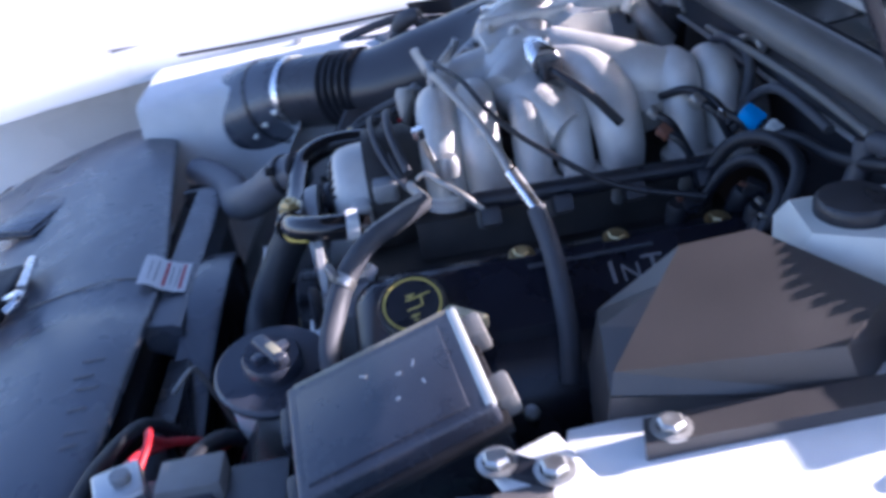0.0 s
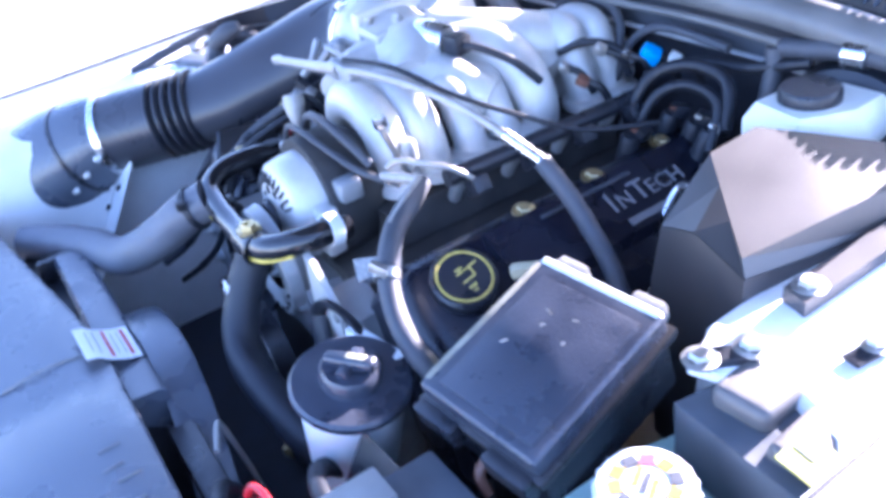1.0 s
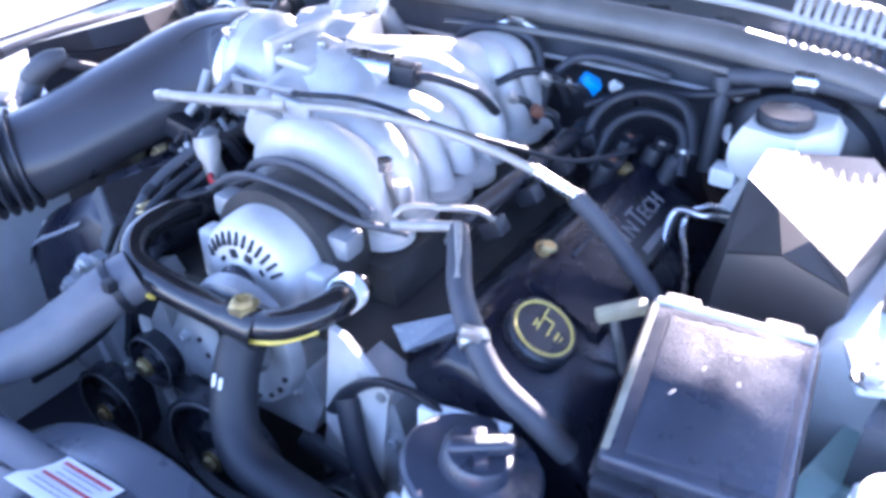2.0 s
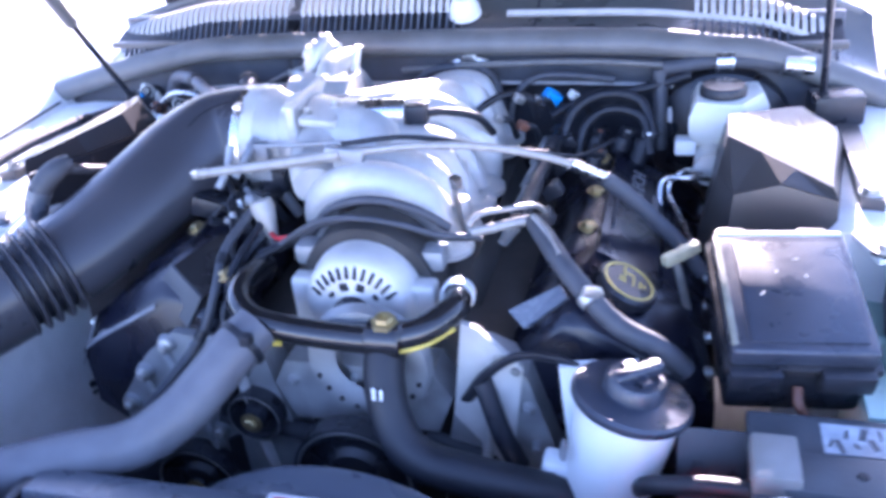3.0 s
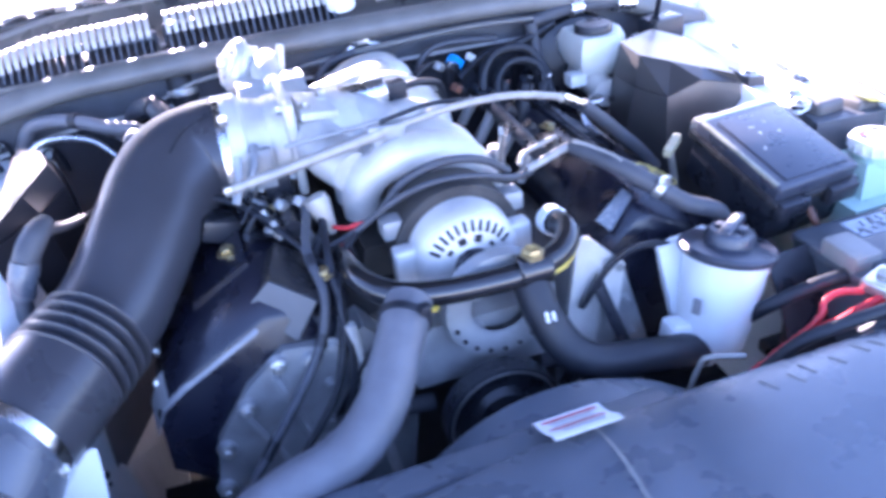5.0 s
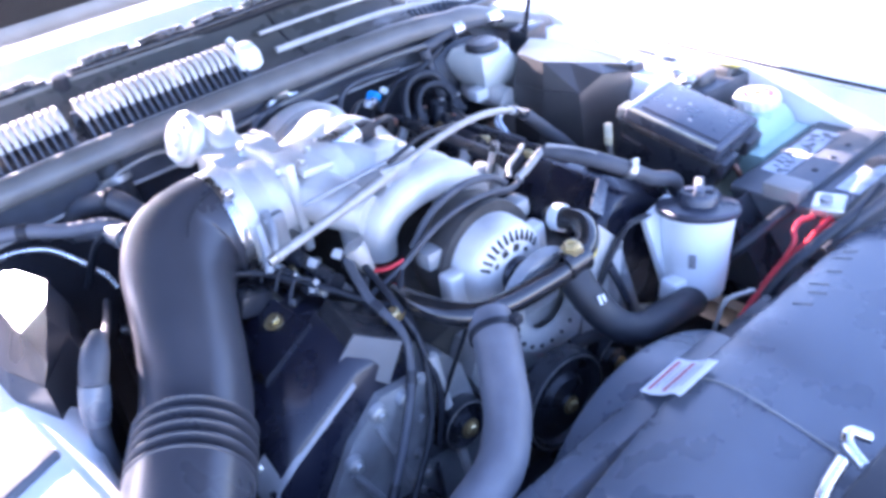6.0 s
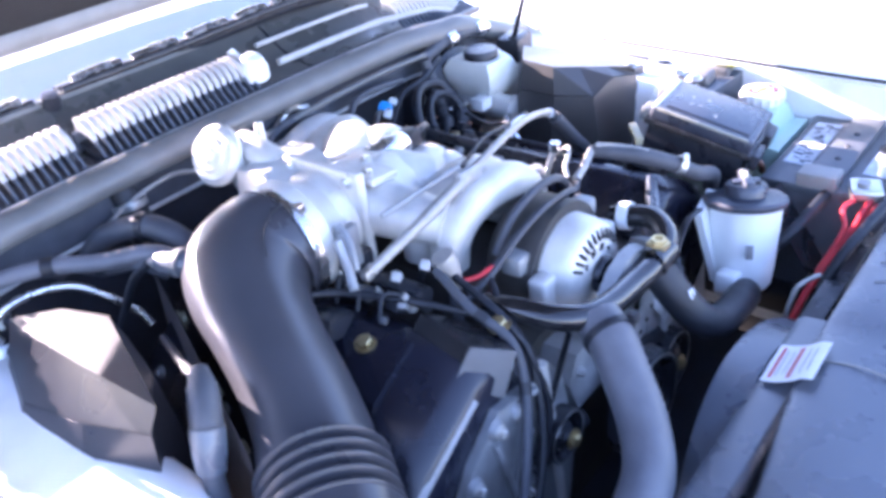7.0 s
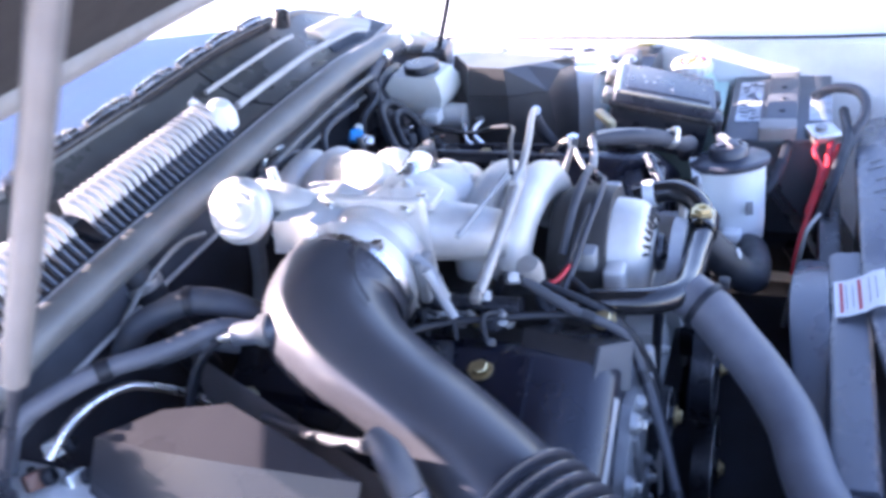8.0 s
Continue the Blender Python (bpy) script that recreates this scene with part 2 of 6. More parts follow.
def sheet(fn, us, vs, thick=0.0, bm=None):
    """A surface fn(u, v) over a grid, with thickness along -z."""
    bm = bm or bm_new()
    g = [[bm.verts.new(fn(u, v)) for v in vs] for u in us]
    fs = [bm.faces.new((g[i][j], g[i + 1][j], g[i + 1][j + 1], g[i][j + 1])) for i in range(len(us) - 1) for j in range(len(vs) - 1)]
    if thick:
        r = bmesh.ops.extrude_face_region(bm, geom=fs)
        bmesh.ops.translate(bm, vec=(0, 0, -thick), verts=[v for v in r["geom"] if isinstance(v, bmesh.types.BMVert)])
    return bm


def frange(a, b, n):
    return [a + (b - a) * i / n for i in range(n + 1)]


def bolt(parent, at, axis=(0, 0, 1), r=0.008, material=None, name="bolt", h=0.007):
    """A hexagon bolt head on a washer."""
    bm = lathe([(0, 0), (r * 1.5, 0), (r * 1.5, 0.002), (r * 1.05, 0.003)], at, axis, 16)
    lathe([(r, 0.002), (r, h), (r * 0.8, h + 0.0015), (0, h + 0.0015)], at, axis, 6, bm)
    return part(name, bm, material or ZINC, parent, smooth=25)


def band(parent, at, axis, r, width, material=None, name="hose_clamp", screw=True, label=""):
    """A worm-drive clamp round a hose."""
    w = width / 2
    bm = lathe([(r, -w), (r + 0.0025, -w), (r + 0.003, 0), (r + 0.0025, w), (r, w)], at, axis, 36)
    if screw:
        z = Vector(axis).normalized()
        s = z.orthogonal().normalized() if not isinstance(screw, tuple) else Vector(screw).normalized()
        box(bm, Vector(at) + s * (r + 0.006), (0.012, 0.012, 0.012), None, 0.002)
    return part(name, bm, material or STEEL, parent, label)


def move(ob, x=0.0, y=0.0, z=0.0):
    """Shifts a finished thing."""
    ob.location += Vector((x, y, z))
    return ob


def oval(pts, wide, narrow, up, n=8, sides=40):
    """A swept tube of oval section; wide and narrow radii along the points, the narrow one towards up."""
    bm = bm_new()
    c = smooth_path(pts, n)
    ww = [q[0] for q in smooth_path([(a, 0, 0) for a in wide], n)]
    nn = [q[0] for q in smooth_path([(a, 0, 0) for a in narrow], n)]
    rings = []
    for i, q in enumerate(c):
        t = (c[min(i + 1, len(c) - 1)] - c[max(i - 1, 0)]).normalized()
        u = Vector(up)
        u = (u - t * u.dot(t)).normalized()
        w = t.cross(u)
        rings.append([q + ww[i] * math.cos(a) * w + nn[i] * math.sin(a) * u for a in (2 * math.pi * k / sides for k in range(sides))])
    return loft(rings, bm)


def curve_thing(name, pts, r, material, label, category, sides=12, n=8, group="", piece="sleeve", wraps=0):
    """A lone hose, cable or pipe."""
    th = thing(name, label, category, pts[0], group)
    part(piece, tube(pts, r, n, sides), material, th)
    c = smooth_path(pts, n)
    for k in range(wraps):
        i = int(len(c) * (k + 0.7) / (wraps + 0.4))
        seg = [c[j] for j in range(max(0, i - 1), min(len(c), i + 2))]
        part("tape_wrap", tube(seg, r * 1.16, 2, sides), RUBSHADE, th, "black tape wrap")
    return th

# ---- ground ----
part("ground", sheet(lambda u, v: (u, v, 0), [-300, -40, -12, -4, 0, 4, 12, 40, 300], [-300, -40, -12, -4, 0, 4, 12, 40, 300]), CONC)
tagged(bpy.data.objects["ground"], "pale dry concrete driveway in bright sun", "ground", kind="structure")


# ---- car body ----
body = thing("car_body", "white car front with open engine bay and sunlit fenders", "car", (0, 0.3, 0.5))


def cowl_line(x):
    """Rear edge of the engine bay: y and z of the weatherstrip's front."""
    return 0.79 + 0.02 * abs(x) ** 2, 0.990 - 0.03 * (abs(x) / 0.65) ** 3 - 0.27 * max(0, x - 0.50) - 0.12 * max(0, -x - 0.42) - 0.008 * min(1, max(0, (x - 0.35) / 0.1))


def fender(side):
    s = side
    prof = [(0.735, 0.845), (0.742, 0.868), (0.76, 0.885), (0.80, 0.898), (0.85, 0.893), (0.895, 0.865), (0.925, 0.80), (0.94, 0.70), (0.945, 0.5), (0.93, 0.35)]
    ys = [-0.72, -0.6, -0.4, -0.2, 0, 0.2, 0.4, 0.6, 0.8, 1.0, 1.3, 1.8]

    def pt(i, y):
        x, z = prof[i]
        rise = 0.05 * max(0, y) - 0.10 * max(0, -y) ** 1.3
        tuck = 0.16 * max(0, -y - 0.2) ** 1.6
        return (s * (x - tuck), y, z + rise * (1 if z > 0.6 else 0.4))
    bm = bm_new()
    g = [[bm.verts.new(pt(i, y)) for y in ys] for i in range(len(prof))]
    fs = [bm.faces.new((g[i][j], g[i + 1][j], g[i + 1][j + 1], g[i][j + 1])) for i in range(len(prof) - 1) for j in range(len(ys) - 1)]
    r = bmesh.ops.extrude_face_region(bm, geom=fs)
    bmesh.ops.translate(bm, vec=(-s * 0.004, 0, -0.003), verts=[v for v in r["geom"] if isinstance(v, bmesh.types.BMVert)])
    return part("fender", bm, PAINT, body, "white painted fender in bright sun", 50)


def apron(side):
    s = side
    prof = [(0.734, 0.862), (0.70, 0.866), (0.60, 0.866), (0.572, 0.862), (0.56, 0.845), (0.55, 0.78), (0.535, 0.66), (0.50, 0.5), (0.46, 0.35)]

    def pt(i, y):
        x, z = prof[i]
        if s < 0:
            x -= (0.100 if y > 0.33 else 0.085) * min(1, max(0, (0.735 - x) / 0.15)) - 0.03 * min(1, max(0, (0.80 - z) / 0.40))
        if s > 0:                                     # set back round the battery and the coolant tank
            k = min(1, max(0, (0.43 - y) / 0.05))
            x += k * (0.735 - x) * (0.96 if i < 8 else 0.9)
        return (s * x, y, z + 0.035 * max(0, y - 0.1) - 0.04 * max(0, 0.1 - y))
    bm = sheet(pt, range(len(prof)), [-0.14, -0.05, 0.05, 0.15, 0.25, 0.33, 0.37, 0.385, 0.40, 0.415, 0.43, 0.45, 0.52, 0.6, 0.7, 0.8], 0.003)
    return part("apron", bm, APRON, body, "dusty white inner fender panel", 50)


for s in (1, -1):
    fender(s)
    apron(s)
    # radiator side support with punched holes
    bm = sheet(lambda x, v: (s * x, 0.16 - 0.22 * v + 0.04 * (x - 0.40), 0.80 - 0.34 * v), frange(0.40, 0.555, 4), frange(0, 1, 5), 0.003)
    part("side_support", bm, APRON if s < 0 else BLACK, body, "light painted radiator side support" if s < 0 else "black radiator side support")
    for k in range(4):
        part("hole_plug", lathe([(0, 0), (0.006, 0), (0.005, 0.003), (0, 0.003)], (s * (0.43 + 0.02 * (k % 2)), 0.13 - 0.025 * k, 0.755 - 0.035 * k), (0, -0.5, 0.8), 10), RUBSHADE, body)

for s in (1, -1):
    wh = part("wheel", lathe([(0.0, -0.08), (0.19, -0.08), (0.20, -0.10), (0.29, -0.11), (0.318, -0.09), (0.322, 0), (0.318, 0.09), (0.29, 0.11), (0.20, 0.10), (0.19, 0.08), (0, 0.08)], (s * 0.79, 0.25, 0.322), (1, 0, 0), 40), RUBSHADE, body, "black tyre on a steel rim")
# front end ahead of the radiator cover
part("front_panel", sheet(lambda x, v: (x, -0.62 - 0.14 * v * v * (1 - 0.4 * x * x) + 0.16 * x * x, 0.66 - 0.4 * v), frange(-0.72, 0.72, 16), frange(0, 1, 6), 0.004), PAINT, body, "white painted nose panel")
# added dark sheet that hides bright surfaces below the engine
part("bay_blank", rbox((0, 0.20, 0.45), (0.98, 0.5, 0.012), bevel=0.003), FLOORD, body, "added dark sheet closing the bay floor")
part("underbody", rbox((0, 0.25, 0.31), (1.36, 1.5, 0.04), bevel=0.005), FLOORD, body, "dark oily crossmember")
for y, z, r in ((0.335, 0.612, 0.006), (0.334, 0.597, 0.004), (0.342, 0.581, 0.007), (0.311, 0.582, 0.005)):
    part("punched_hole", lathe([(0, 0), (r, 0), (r * 0.9, 0.002), (0, 0.002)], (-0.449 + 0.25 * (y - 0.335), y, z), (0.95, -0.3, 0.13), 10), RUBSHADE, body, "small dark punched hole")
# inner panel between the intake tube and the passenger tower
part("inner_panel", sheet(lambda y, v: (-0.31 - 0.40 * (0.636 - y) - 0.02 * v, y, 0.872 - 0.03 * (0.68 - y) - 0.28 * v), frange(0.36, 0.74, 8), frange(0, 1, 5), 0.003), EARTH, body, "brown dusty inner panel", 50)
for yy, zz in ((0.636, 0.851), (0.52, 0.82), (0.45, 0.79)):
    bolt(body, (-0.305 - 0.40 * (0.636 - yy), yy, zz), (1, -0.4, 0.2), 0.009, KHAKI)
# firewall
part("firewall", sheet(lambda x, v: (x, cowl_line(x)[0] + 0.03 + 0.02 * v, cowl_line(x)[1] - 0.03 - 0.6 * v), frange(-0.74, 0.74, 16), frange(0, 1, 6), 0.0), FLOORD, body, "dark firewall")
# cowl front flange with its pale lower edge
part("cowl_flange", sheet(lambda x, v: (x, cowl_line(x)[0] + 0.012 - 0.004 * v, cowl_line(x)[1] - 0.012 - 0.05 * v), frange(-0.74, 0.70, 26), frange(0, 1, 3), 0.004), RUBBER, body, "grey black cowl front face")
part("flange_edge", tube([(x, cowl_line(x)[0] + 0.004, cowl_line(x)[1] - 0.063) for x in frange(-0.66, 0.5, 16)], 0.0032, 2, 8), SLAT, body, "pale edge strip")
# weatherstrip
part("weatherstrip", tube([(x, cowl_line(x)[0] + 0.004, cowl_line(x)[1] + 0.004) for x in frange(-0.75, 0.72, 26)], 0.022, 3, 12, flat=0.75), SEAL, body, "grey rubber hood seal")
# cowl tray
COWL = lambda x, v: (x, cowl_line(x)[0] + 0.02 + 0.15 * v + 0.02 * abs(x), cowl_line(x)[1] + 0.012 + 0.062 * v - 0.02 * math.sin(math.pi * v))
part("cowl_panel", sheet(COWL, frange(-0.68, 0.68, 24), frange(0, 1, 6), 0.004), COWLM, body, "grey black cowl panel")
# dark tube laid on the panel as the shade of a groove
part("seal_groove", tube([(x, cowl_line(x)[0] + 0.030, cowl_line(x)[1] + 0.014) for x in frange(-0.68, 0.68, 24)], 0.006, 3, 8), RUBSHADE, body, "dark strip for the shaded groove behind the hood seal")
# thin pale tube added as the highlight on top of the seal
part("seal_highlight", tube([(x, cowl_line(x)[0] + 0.020, cowl_line(x)[1] + 0.018) for x in frange(-0.68, 0.68, 24)], 0.0035, 3, 8), SLAT, body, "pale highlight line along the hood seal")
part("windscreen_trim", tube([(x, cowl_line(x)[0] + 0.172 + 0.02 * abs(x), cowl_line(x)[1] + 0.070) for x in frange(-0.66, 0.66, 16)], 0.008, 3, 10), SEAL, body, "grey windscreen edge trim")
part("cowl_ridge", tube([(x, cowl_line(x)[0] + 0.075, cowl_line(x)[1] + 0.030) for x in frange(0.11, 0.62, 10)], 0.006, 3, 8), SLAT, body, "pale raised cowl ridge")
part("cowl_ridge", tube([(x, cowl_line(x)[0] + 0.125, cowl_line(x)[1] + 0.052) for x in frange(0.11, 0.38, 8)], 0.004, 3, 8), SLAT, body, "pale raised cowl ridge")
part("cowl_seam", tube([COWL(0.155, v) for v in (0.02, 0.3, 0.6, 0.95)], 0.0022, 4, 6), RUBSHADE, body, "dark panel joint")
# A-side corners
for s in (1, -1):
    part("corner_panel", rbox((s * 0.745, 0.99, 0.915 if s > 0 else 0.935), (0.12, 0.3, 0.05), (8, 0, 0), 0.015, 3), PAINT, body, "white painted cowl corner")

# windscreen and dashboard behind it
glass = part("windscreen", sheet(lambda x, v: (x, cowl_line(x)[0] + 0.185 + 0.75 * v + 0.03 * x * x, cowl_line(x)[1] + 0.075 + 0.40 * v), frange(-0.68, 0.68, 12), frange(0, 1, 8), 0.005), GLASS, body, "clear sloping windscreen")
glass.visible_shadow = False
part("dashboard", sheet(lambda x, v: (x, cowl_line(x)[0] + 0.20 + 0.37 * v, cowl_line(x)[1] + 0.05 - 0.02 * v), frange(-0.68, 0.68, 8), frange(0, 1, 4), 0.01), INTERIOR, body, "dark blue grey dashboard top")


# ---- cowl grilles: combs of slats ----
def cowl_grille(x0, x1, label, up=0.0):
    g = thing("cowl_grille", label, "vent grille", ((x0 + x1) / 2, 0.85, 1.02), "cowl grilles")
    xm = (x0 + x1) / 2
    y, z = cowl_line(xm)
    z += up
    part("rim", rbox((xm, y + 0.114, z + 0.033), (x1 - x0 + 0.01, 0.012, 0.028), (14, 0, 0), 0.003), SHIELD, g)
    # dark tray: its colour gives the shade between the slats
    part("shadow_tray", rbox((xm, y + 0.084, z + 0.022), (x1 - x0, 0.066, 0.006), (20, 0, 0), 0.001), RUBSHADE, g)
    part("front_rail", rbox((xm, y + 0.050, z + 0.011), (x1 - x0 + 0.01, 0.010, 0.012), (10, 0, 0), 0.003), SEAL, g)
    n = int((x1 - x0) / 0.0118)
    first = None
    prof = ((0.110, 0.068), (0.098, 0.068), (0.084, 0.062), (0.074, 0.050), (0.072, 0.040), (0.082, 0.046), (0.098, 0.050), (0.110, 0.050))
    leg = ((0.078, 0.049), (0.052, 0.016), (0.056, 0.011), (0.082, 0.042))
    for k in range(n):
        x = x0 + (k + 0.5) * (x1 - x0) / n
        yy, zz = cowl_line(x)
        at = Vector((x, yy, zz + up))
        if first is None:
            bm = bevelled(loft([[(at.x + dx, at.y + py, at.z + pz) for py, pz in prof] for dx in (-0.0034, 0.0034)]), 0.0012, 1)
            fins = loft([[(at.x + dx, at.y + py, at.z + pz) for py, pz in leg] for dx in (-0.0014, 0.0014)])
            # pale tops and darker legs: sun and shade put into two materials
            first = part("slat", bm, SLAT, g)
            foot = part("shaded_leg", fins, SHIELD, g)
            base = at
        else:
            o = new("slat", first.data)
            o.parent = g
            o.location = at - base
            o = new("shaded_leg", foot.data)
            o.parent = g
            o.location = at - base
    return g


move(cowl_grille(-0.60, -0.255, "grey plastic cowl vent grille with ribbed slats in sunlight"), -0.010, -0.026)
move(cowl_grille(-0.235, 0.045, "grey plastic cowl vent grille with ribbed slats in sunlight"), -0.010, -0.026)
cowl_grille(0.40, 0.62, "grey plastic cowl vent grille near the brake reservoir", -0.009)

# washer nozzle cover beside the grille
nz = thing("washer_nozzle", "pale washer nozzle cover on the cowl panel", "washer nozzle", (0.075, 0.875, 1.02))
part("cap", lathe([(0, 0.035), (0.014, 0.032), (0.024, 0.016), (0.027, 0), (0, 0)], (0.078, 0.872, 1.018), (0, -0.35, 1), 20), WHITEP, nz)
part("stem", tube([(0.078, 0.89, 1.03), (0.07, 0.905, 1.055)], [0.010, 0.006], 2, 12), WHITEP, nz)
move(nz, -0.035, -0.022, 0.006)


# ---- wipers ----
def wiper(pts, label):
    w = thing("wiper", label, "wiper", pts[0], "wipers")
    p = [Vector(q) for q in pts]
    n = len(p) - 1
    at = lambda u: p[min(n - 1, int(u * n))].lerp(p[min(n - 1, int(u * n)) + 1], u * n - min(n - 1, int(u * n)))
    part("arm", tube([q + Vector((0, -0.006, 0.009)) for q in p], 0.0070, 4, 12, flat=0.8), BLACKG, w)
    part("blade", tube([q + Vector((0, 0.010, 0.0)) for q in p], 0.0130, 4, 10, flat=0.9), RUBSHADE, w, "black rubber blade")
    for k in range(6):
        a, b = at(0.03 + 0.16 * k), at(0.16 + 0.16 * k)
        part("bridge", tube([a + Vector((0, -0.004, 0.018)), (a + b) / 2 + Vector((0, -0.004, 0.020)), b + Vector((0, -0.004, 0.018))], 0.0062, 4, 8, flat=0.6), STEEL, w, "bright metal bridge")
        part("claw", tube([b + Vector((0, 0.002, 0.014)), b + Vector((0, 0.018, 0.016)), b + Vector((0, 0.020, 0.002))], 0.0036, 4, 8), BLACK, w)
    part("pivot", lathe([(0, 0.03), (0.012, 0.028), (0.016, 0), (0, 0)], p[-1] + Vector((0.02, -0.01, -0.01)), (0, -0.3, 1), 16), BLACK, w)
    return move(w, 0.0, 0.006, 0.012)


wiper([(-0.205, 0.960, 1.050), (-0.05, 0.954, 1.052), (0.10, 0.944, 1.058), (0.22, 0.938, 1.061), (0.35, 0.932, 1.054)], "black wiper arm and blade parked at the windscreen base")
wiper([(-0.60, 0.985, 1.018), (-0.45, 0.980, 1.034), (-0.245, 0.968, 1.044)], "black wiper arm and blade parked at the windscreen base")

# ---- hood, raised on gas struts ----
hood = thing("hood", "raised white hood with black insulation underneath", "hood", (0, 0.97, 1.185))
HA = radians(35)
HOODP = lambda x, v, d=0.0: (x * (1 - 0.06 * v), 0.97 - 1.2 * v * math.cos(HA) + d * math.sin(HA), 1.155 + 1.2 * v * math.sin(HA) + d * math.cos(HA) - 0.02 * x * x)
part("skin", sheet(lambda x, v: HOODP(x, v, 0.03), frange(-0.72, 0.72, 12), frange(-0.02, 1, 10), 0.004), PAINT, hood, "white outer panel")
part("insulation", sheet(lambda x, v: HOODP(x, v, 0.008), frange(-0.66, 0.66, 10), frange(0.0, 0.96, 8), 0.008), CLOTH, hood, "black fibre insulation mat")
part("rear_rail", tube([HOODP(x, 0.0, 0.002) for x in frange(-0.70, 0.70, 10)], 0.02, 2, 10), GREYM, hood, "grey rear frame rail")
for s in (1, -1):
    st = thing("hood_strut", "thin black gas strut holding the hood open", "gas strut", (s * 0.5615 + 0.0205, 0.737, 0.915), "hood struts")
    a = Vector((s * 0.5615 + 0.0205, 0.737, 0.915))
    b = Vector((0.513, 0.487, 1.53)) if s > 0 else Vector((-0.5145, 0.235, 1.695))
    part("cylinder", tube([a.lerp(b, 0.21 if s < 0 else 0.5), b], 0.0105, 2, 14), SEAL, st)
    part("rod", tube([a, a.lerp(b, 0.24 if s < 0 else 0.55)], 0.0052, 2, 12), BLACK, st)
    part("socket", lathe([(0, -0.012), (0.011, -0.01), (0.012, 0.012), (0.007, 0.02), (0, 0.02)], a, b - a, 14), BLACK, st)
    part("upper_bracket", rbox(b + Vector((0, 0, 0.012)), (0.03, 0.05, 0.03), (43, 0, 0), 0.003), BLACK, st)

# ---- radiator, shroud and cover ----
rc = thing("radiator_cover", "dusty grey black plastic radiator cover with scratched marks", "radiator cover", (0, -0.3, 0.70))


def cover_top(x, v):
    """v from the rear edge (0) to the nose (1)."""
    rear = -0.002 - 0.15 * max(0, 0.05 - x) - 0.1 * max(0, x - 0.42)
    y = rear - 0.60 * v + 0.10 * x * x * v
    z = 0.789 + 0.017 * min(1, v * 10) ** 0.8 - 0.17 * v ** 1.7 - 0.05 * max(0, abs(x) - 0.45) * 3
    if x > 0.16:
        z += 0.003
    return (x, y, z)


XS = [-0.60, -0.5, -0.42, -0.36, -0.262, -0.255, -0.18, -0.1, -0.03, 0.0735, 0.0745, 0.12, 0.155, 0.165, 0.25, 0.35, 0.42, 0.50, 0.60]
part("panel", bevelled(sheet(cover_top, XS, [0, 0.01, 0.03, 0.08, 0.2, 0.4, 0.6, 0.8, 0.95, 1.0], 0.012), 0.003, 2, 50), SHIELD, rc)
part("crease", tube([Vector(cover_top(0.074, v)) + Vector((0, 0, 0.0005)) for v in (0.01, 0.1, 0.2, 0.30)], 0.0013, 4, 6), GREYM, rc, "thin grey seam line")
for k, (dx, lx) in enumerate(((0.0, 0.022), (0.03, 0.02), (0.05, 0.022), (0.085, 0.018), (0.12, 0.022), (0.14, 0.016))):
    x = 0.250 + dx
    v = 0.045 - 0.005 * k + (0.012 if k % 2 else 0)
    a, b = Vector(cover_top(x, v)), Vector(cover_top(x + 0.006, v + lx / 0.6))
    part("scratch", tube([a + Vector((0, 0, 0.0006)), b + Vector((0, 0, 0.0006))], 0.0009, 1, 5), GREYM, rc)
sk = thing("warning_label", "white paper label with two red printed lines", "label", (0.062, 0.0, 0.79))
LABY = [(-0.028, 0.8055), (-0.014, 0.8015), (-0.002, 0.7915), (0.014, 0.7835), (0.029, 0.7795)]
LABZ = lambda y: float(np.interp(y, [q[0] for q in LABY], [q[1] for q in LABY]))
part("paper", sheet(lambda x, y: (x, y + 0.02 * (x - 0.0625), LABZ(y) + 0.0012), [0.026, 0.0625, 0.099], [-0.026, -0.014, -0.002, 0.014, 0.029], 0.0008), PAPER, sk, smooth=60)
for yy, w, h, mt in ((0.0215, 0.060, 0.0036, REDINK), (0.002, 0.060, 0.0036, REDINK), (0.016, 0.050, 0.0010, GREYP), (0.009, 0.046, 0.0010, GREYP), (-0.008, 0.050, 0.0010, GREYP), (-0.015, 0.044, 0.0010, GREYP)):
    part("print_line", sheet(lambda x, y: (x, y + 0.02 * (x - 0.0625), LABZ(y) + 0.0022), [0.0625 - w / 2, 0.0625 + w / 2], [yy - h / 2, yy + h / 2], 0.0004), mt, sk)

rad = thing("radiator", "black radiator with plastic fan shroud behind the cover", "radiator", (0, 0.02, 0.5))
part("top_tank", bevelled(loft([[(x, y, z + 0.003 * math.sin(6 * x)) for y, z in ((-0.012, 0.745), (-0.012, 0.771), (-0.006, 0.779), (0.026, 0.776), (0.034, 0.770), (0.035, 0.73), (0.02, 0.725))] for x in (-0.235, -0.229, -0.08, 0.02, 0.10, 0.165, 0.17)]), 0.003, 2), SHIELD, rad, "grey black radiator top bar")
part("bar_end", rbox((-0.245, -0.010, 0.757), (0.014, 0.05, 0.03), bevel=0.004), BLACK, rad)
part("core", rbox((0.0, -0.030, 0.54), (0.74, 0.04, 0.40), bevel=0.004), RUBSHADE, rad)


def lip(x, v):
    d = (x - 0.07) / 0.22
    return (x, 0.080 - 0.046 * v - 0.030 * d * d, 0.772 - 0.080 * d * d - 0.02 * d ** 4 + 0.004 * v)


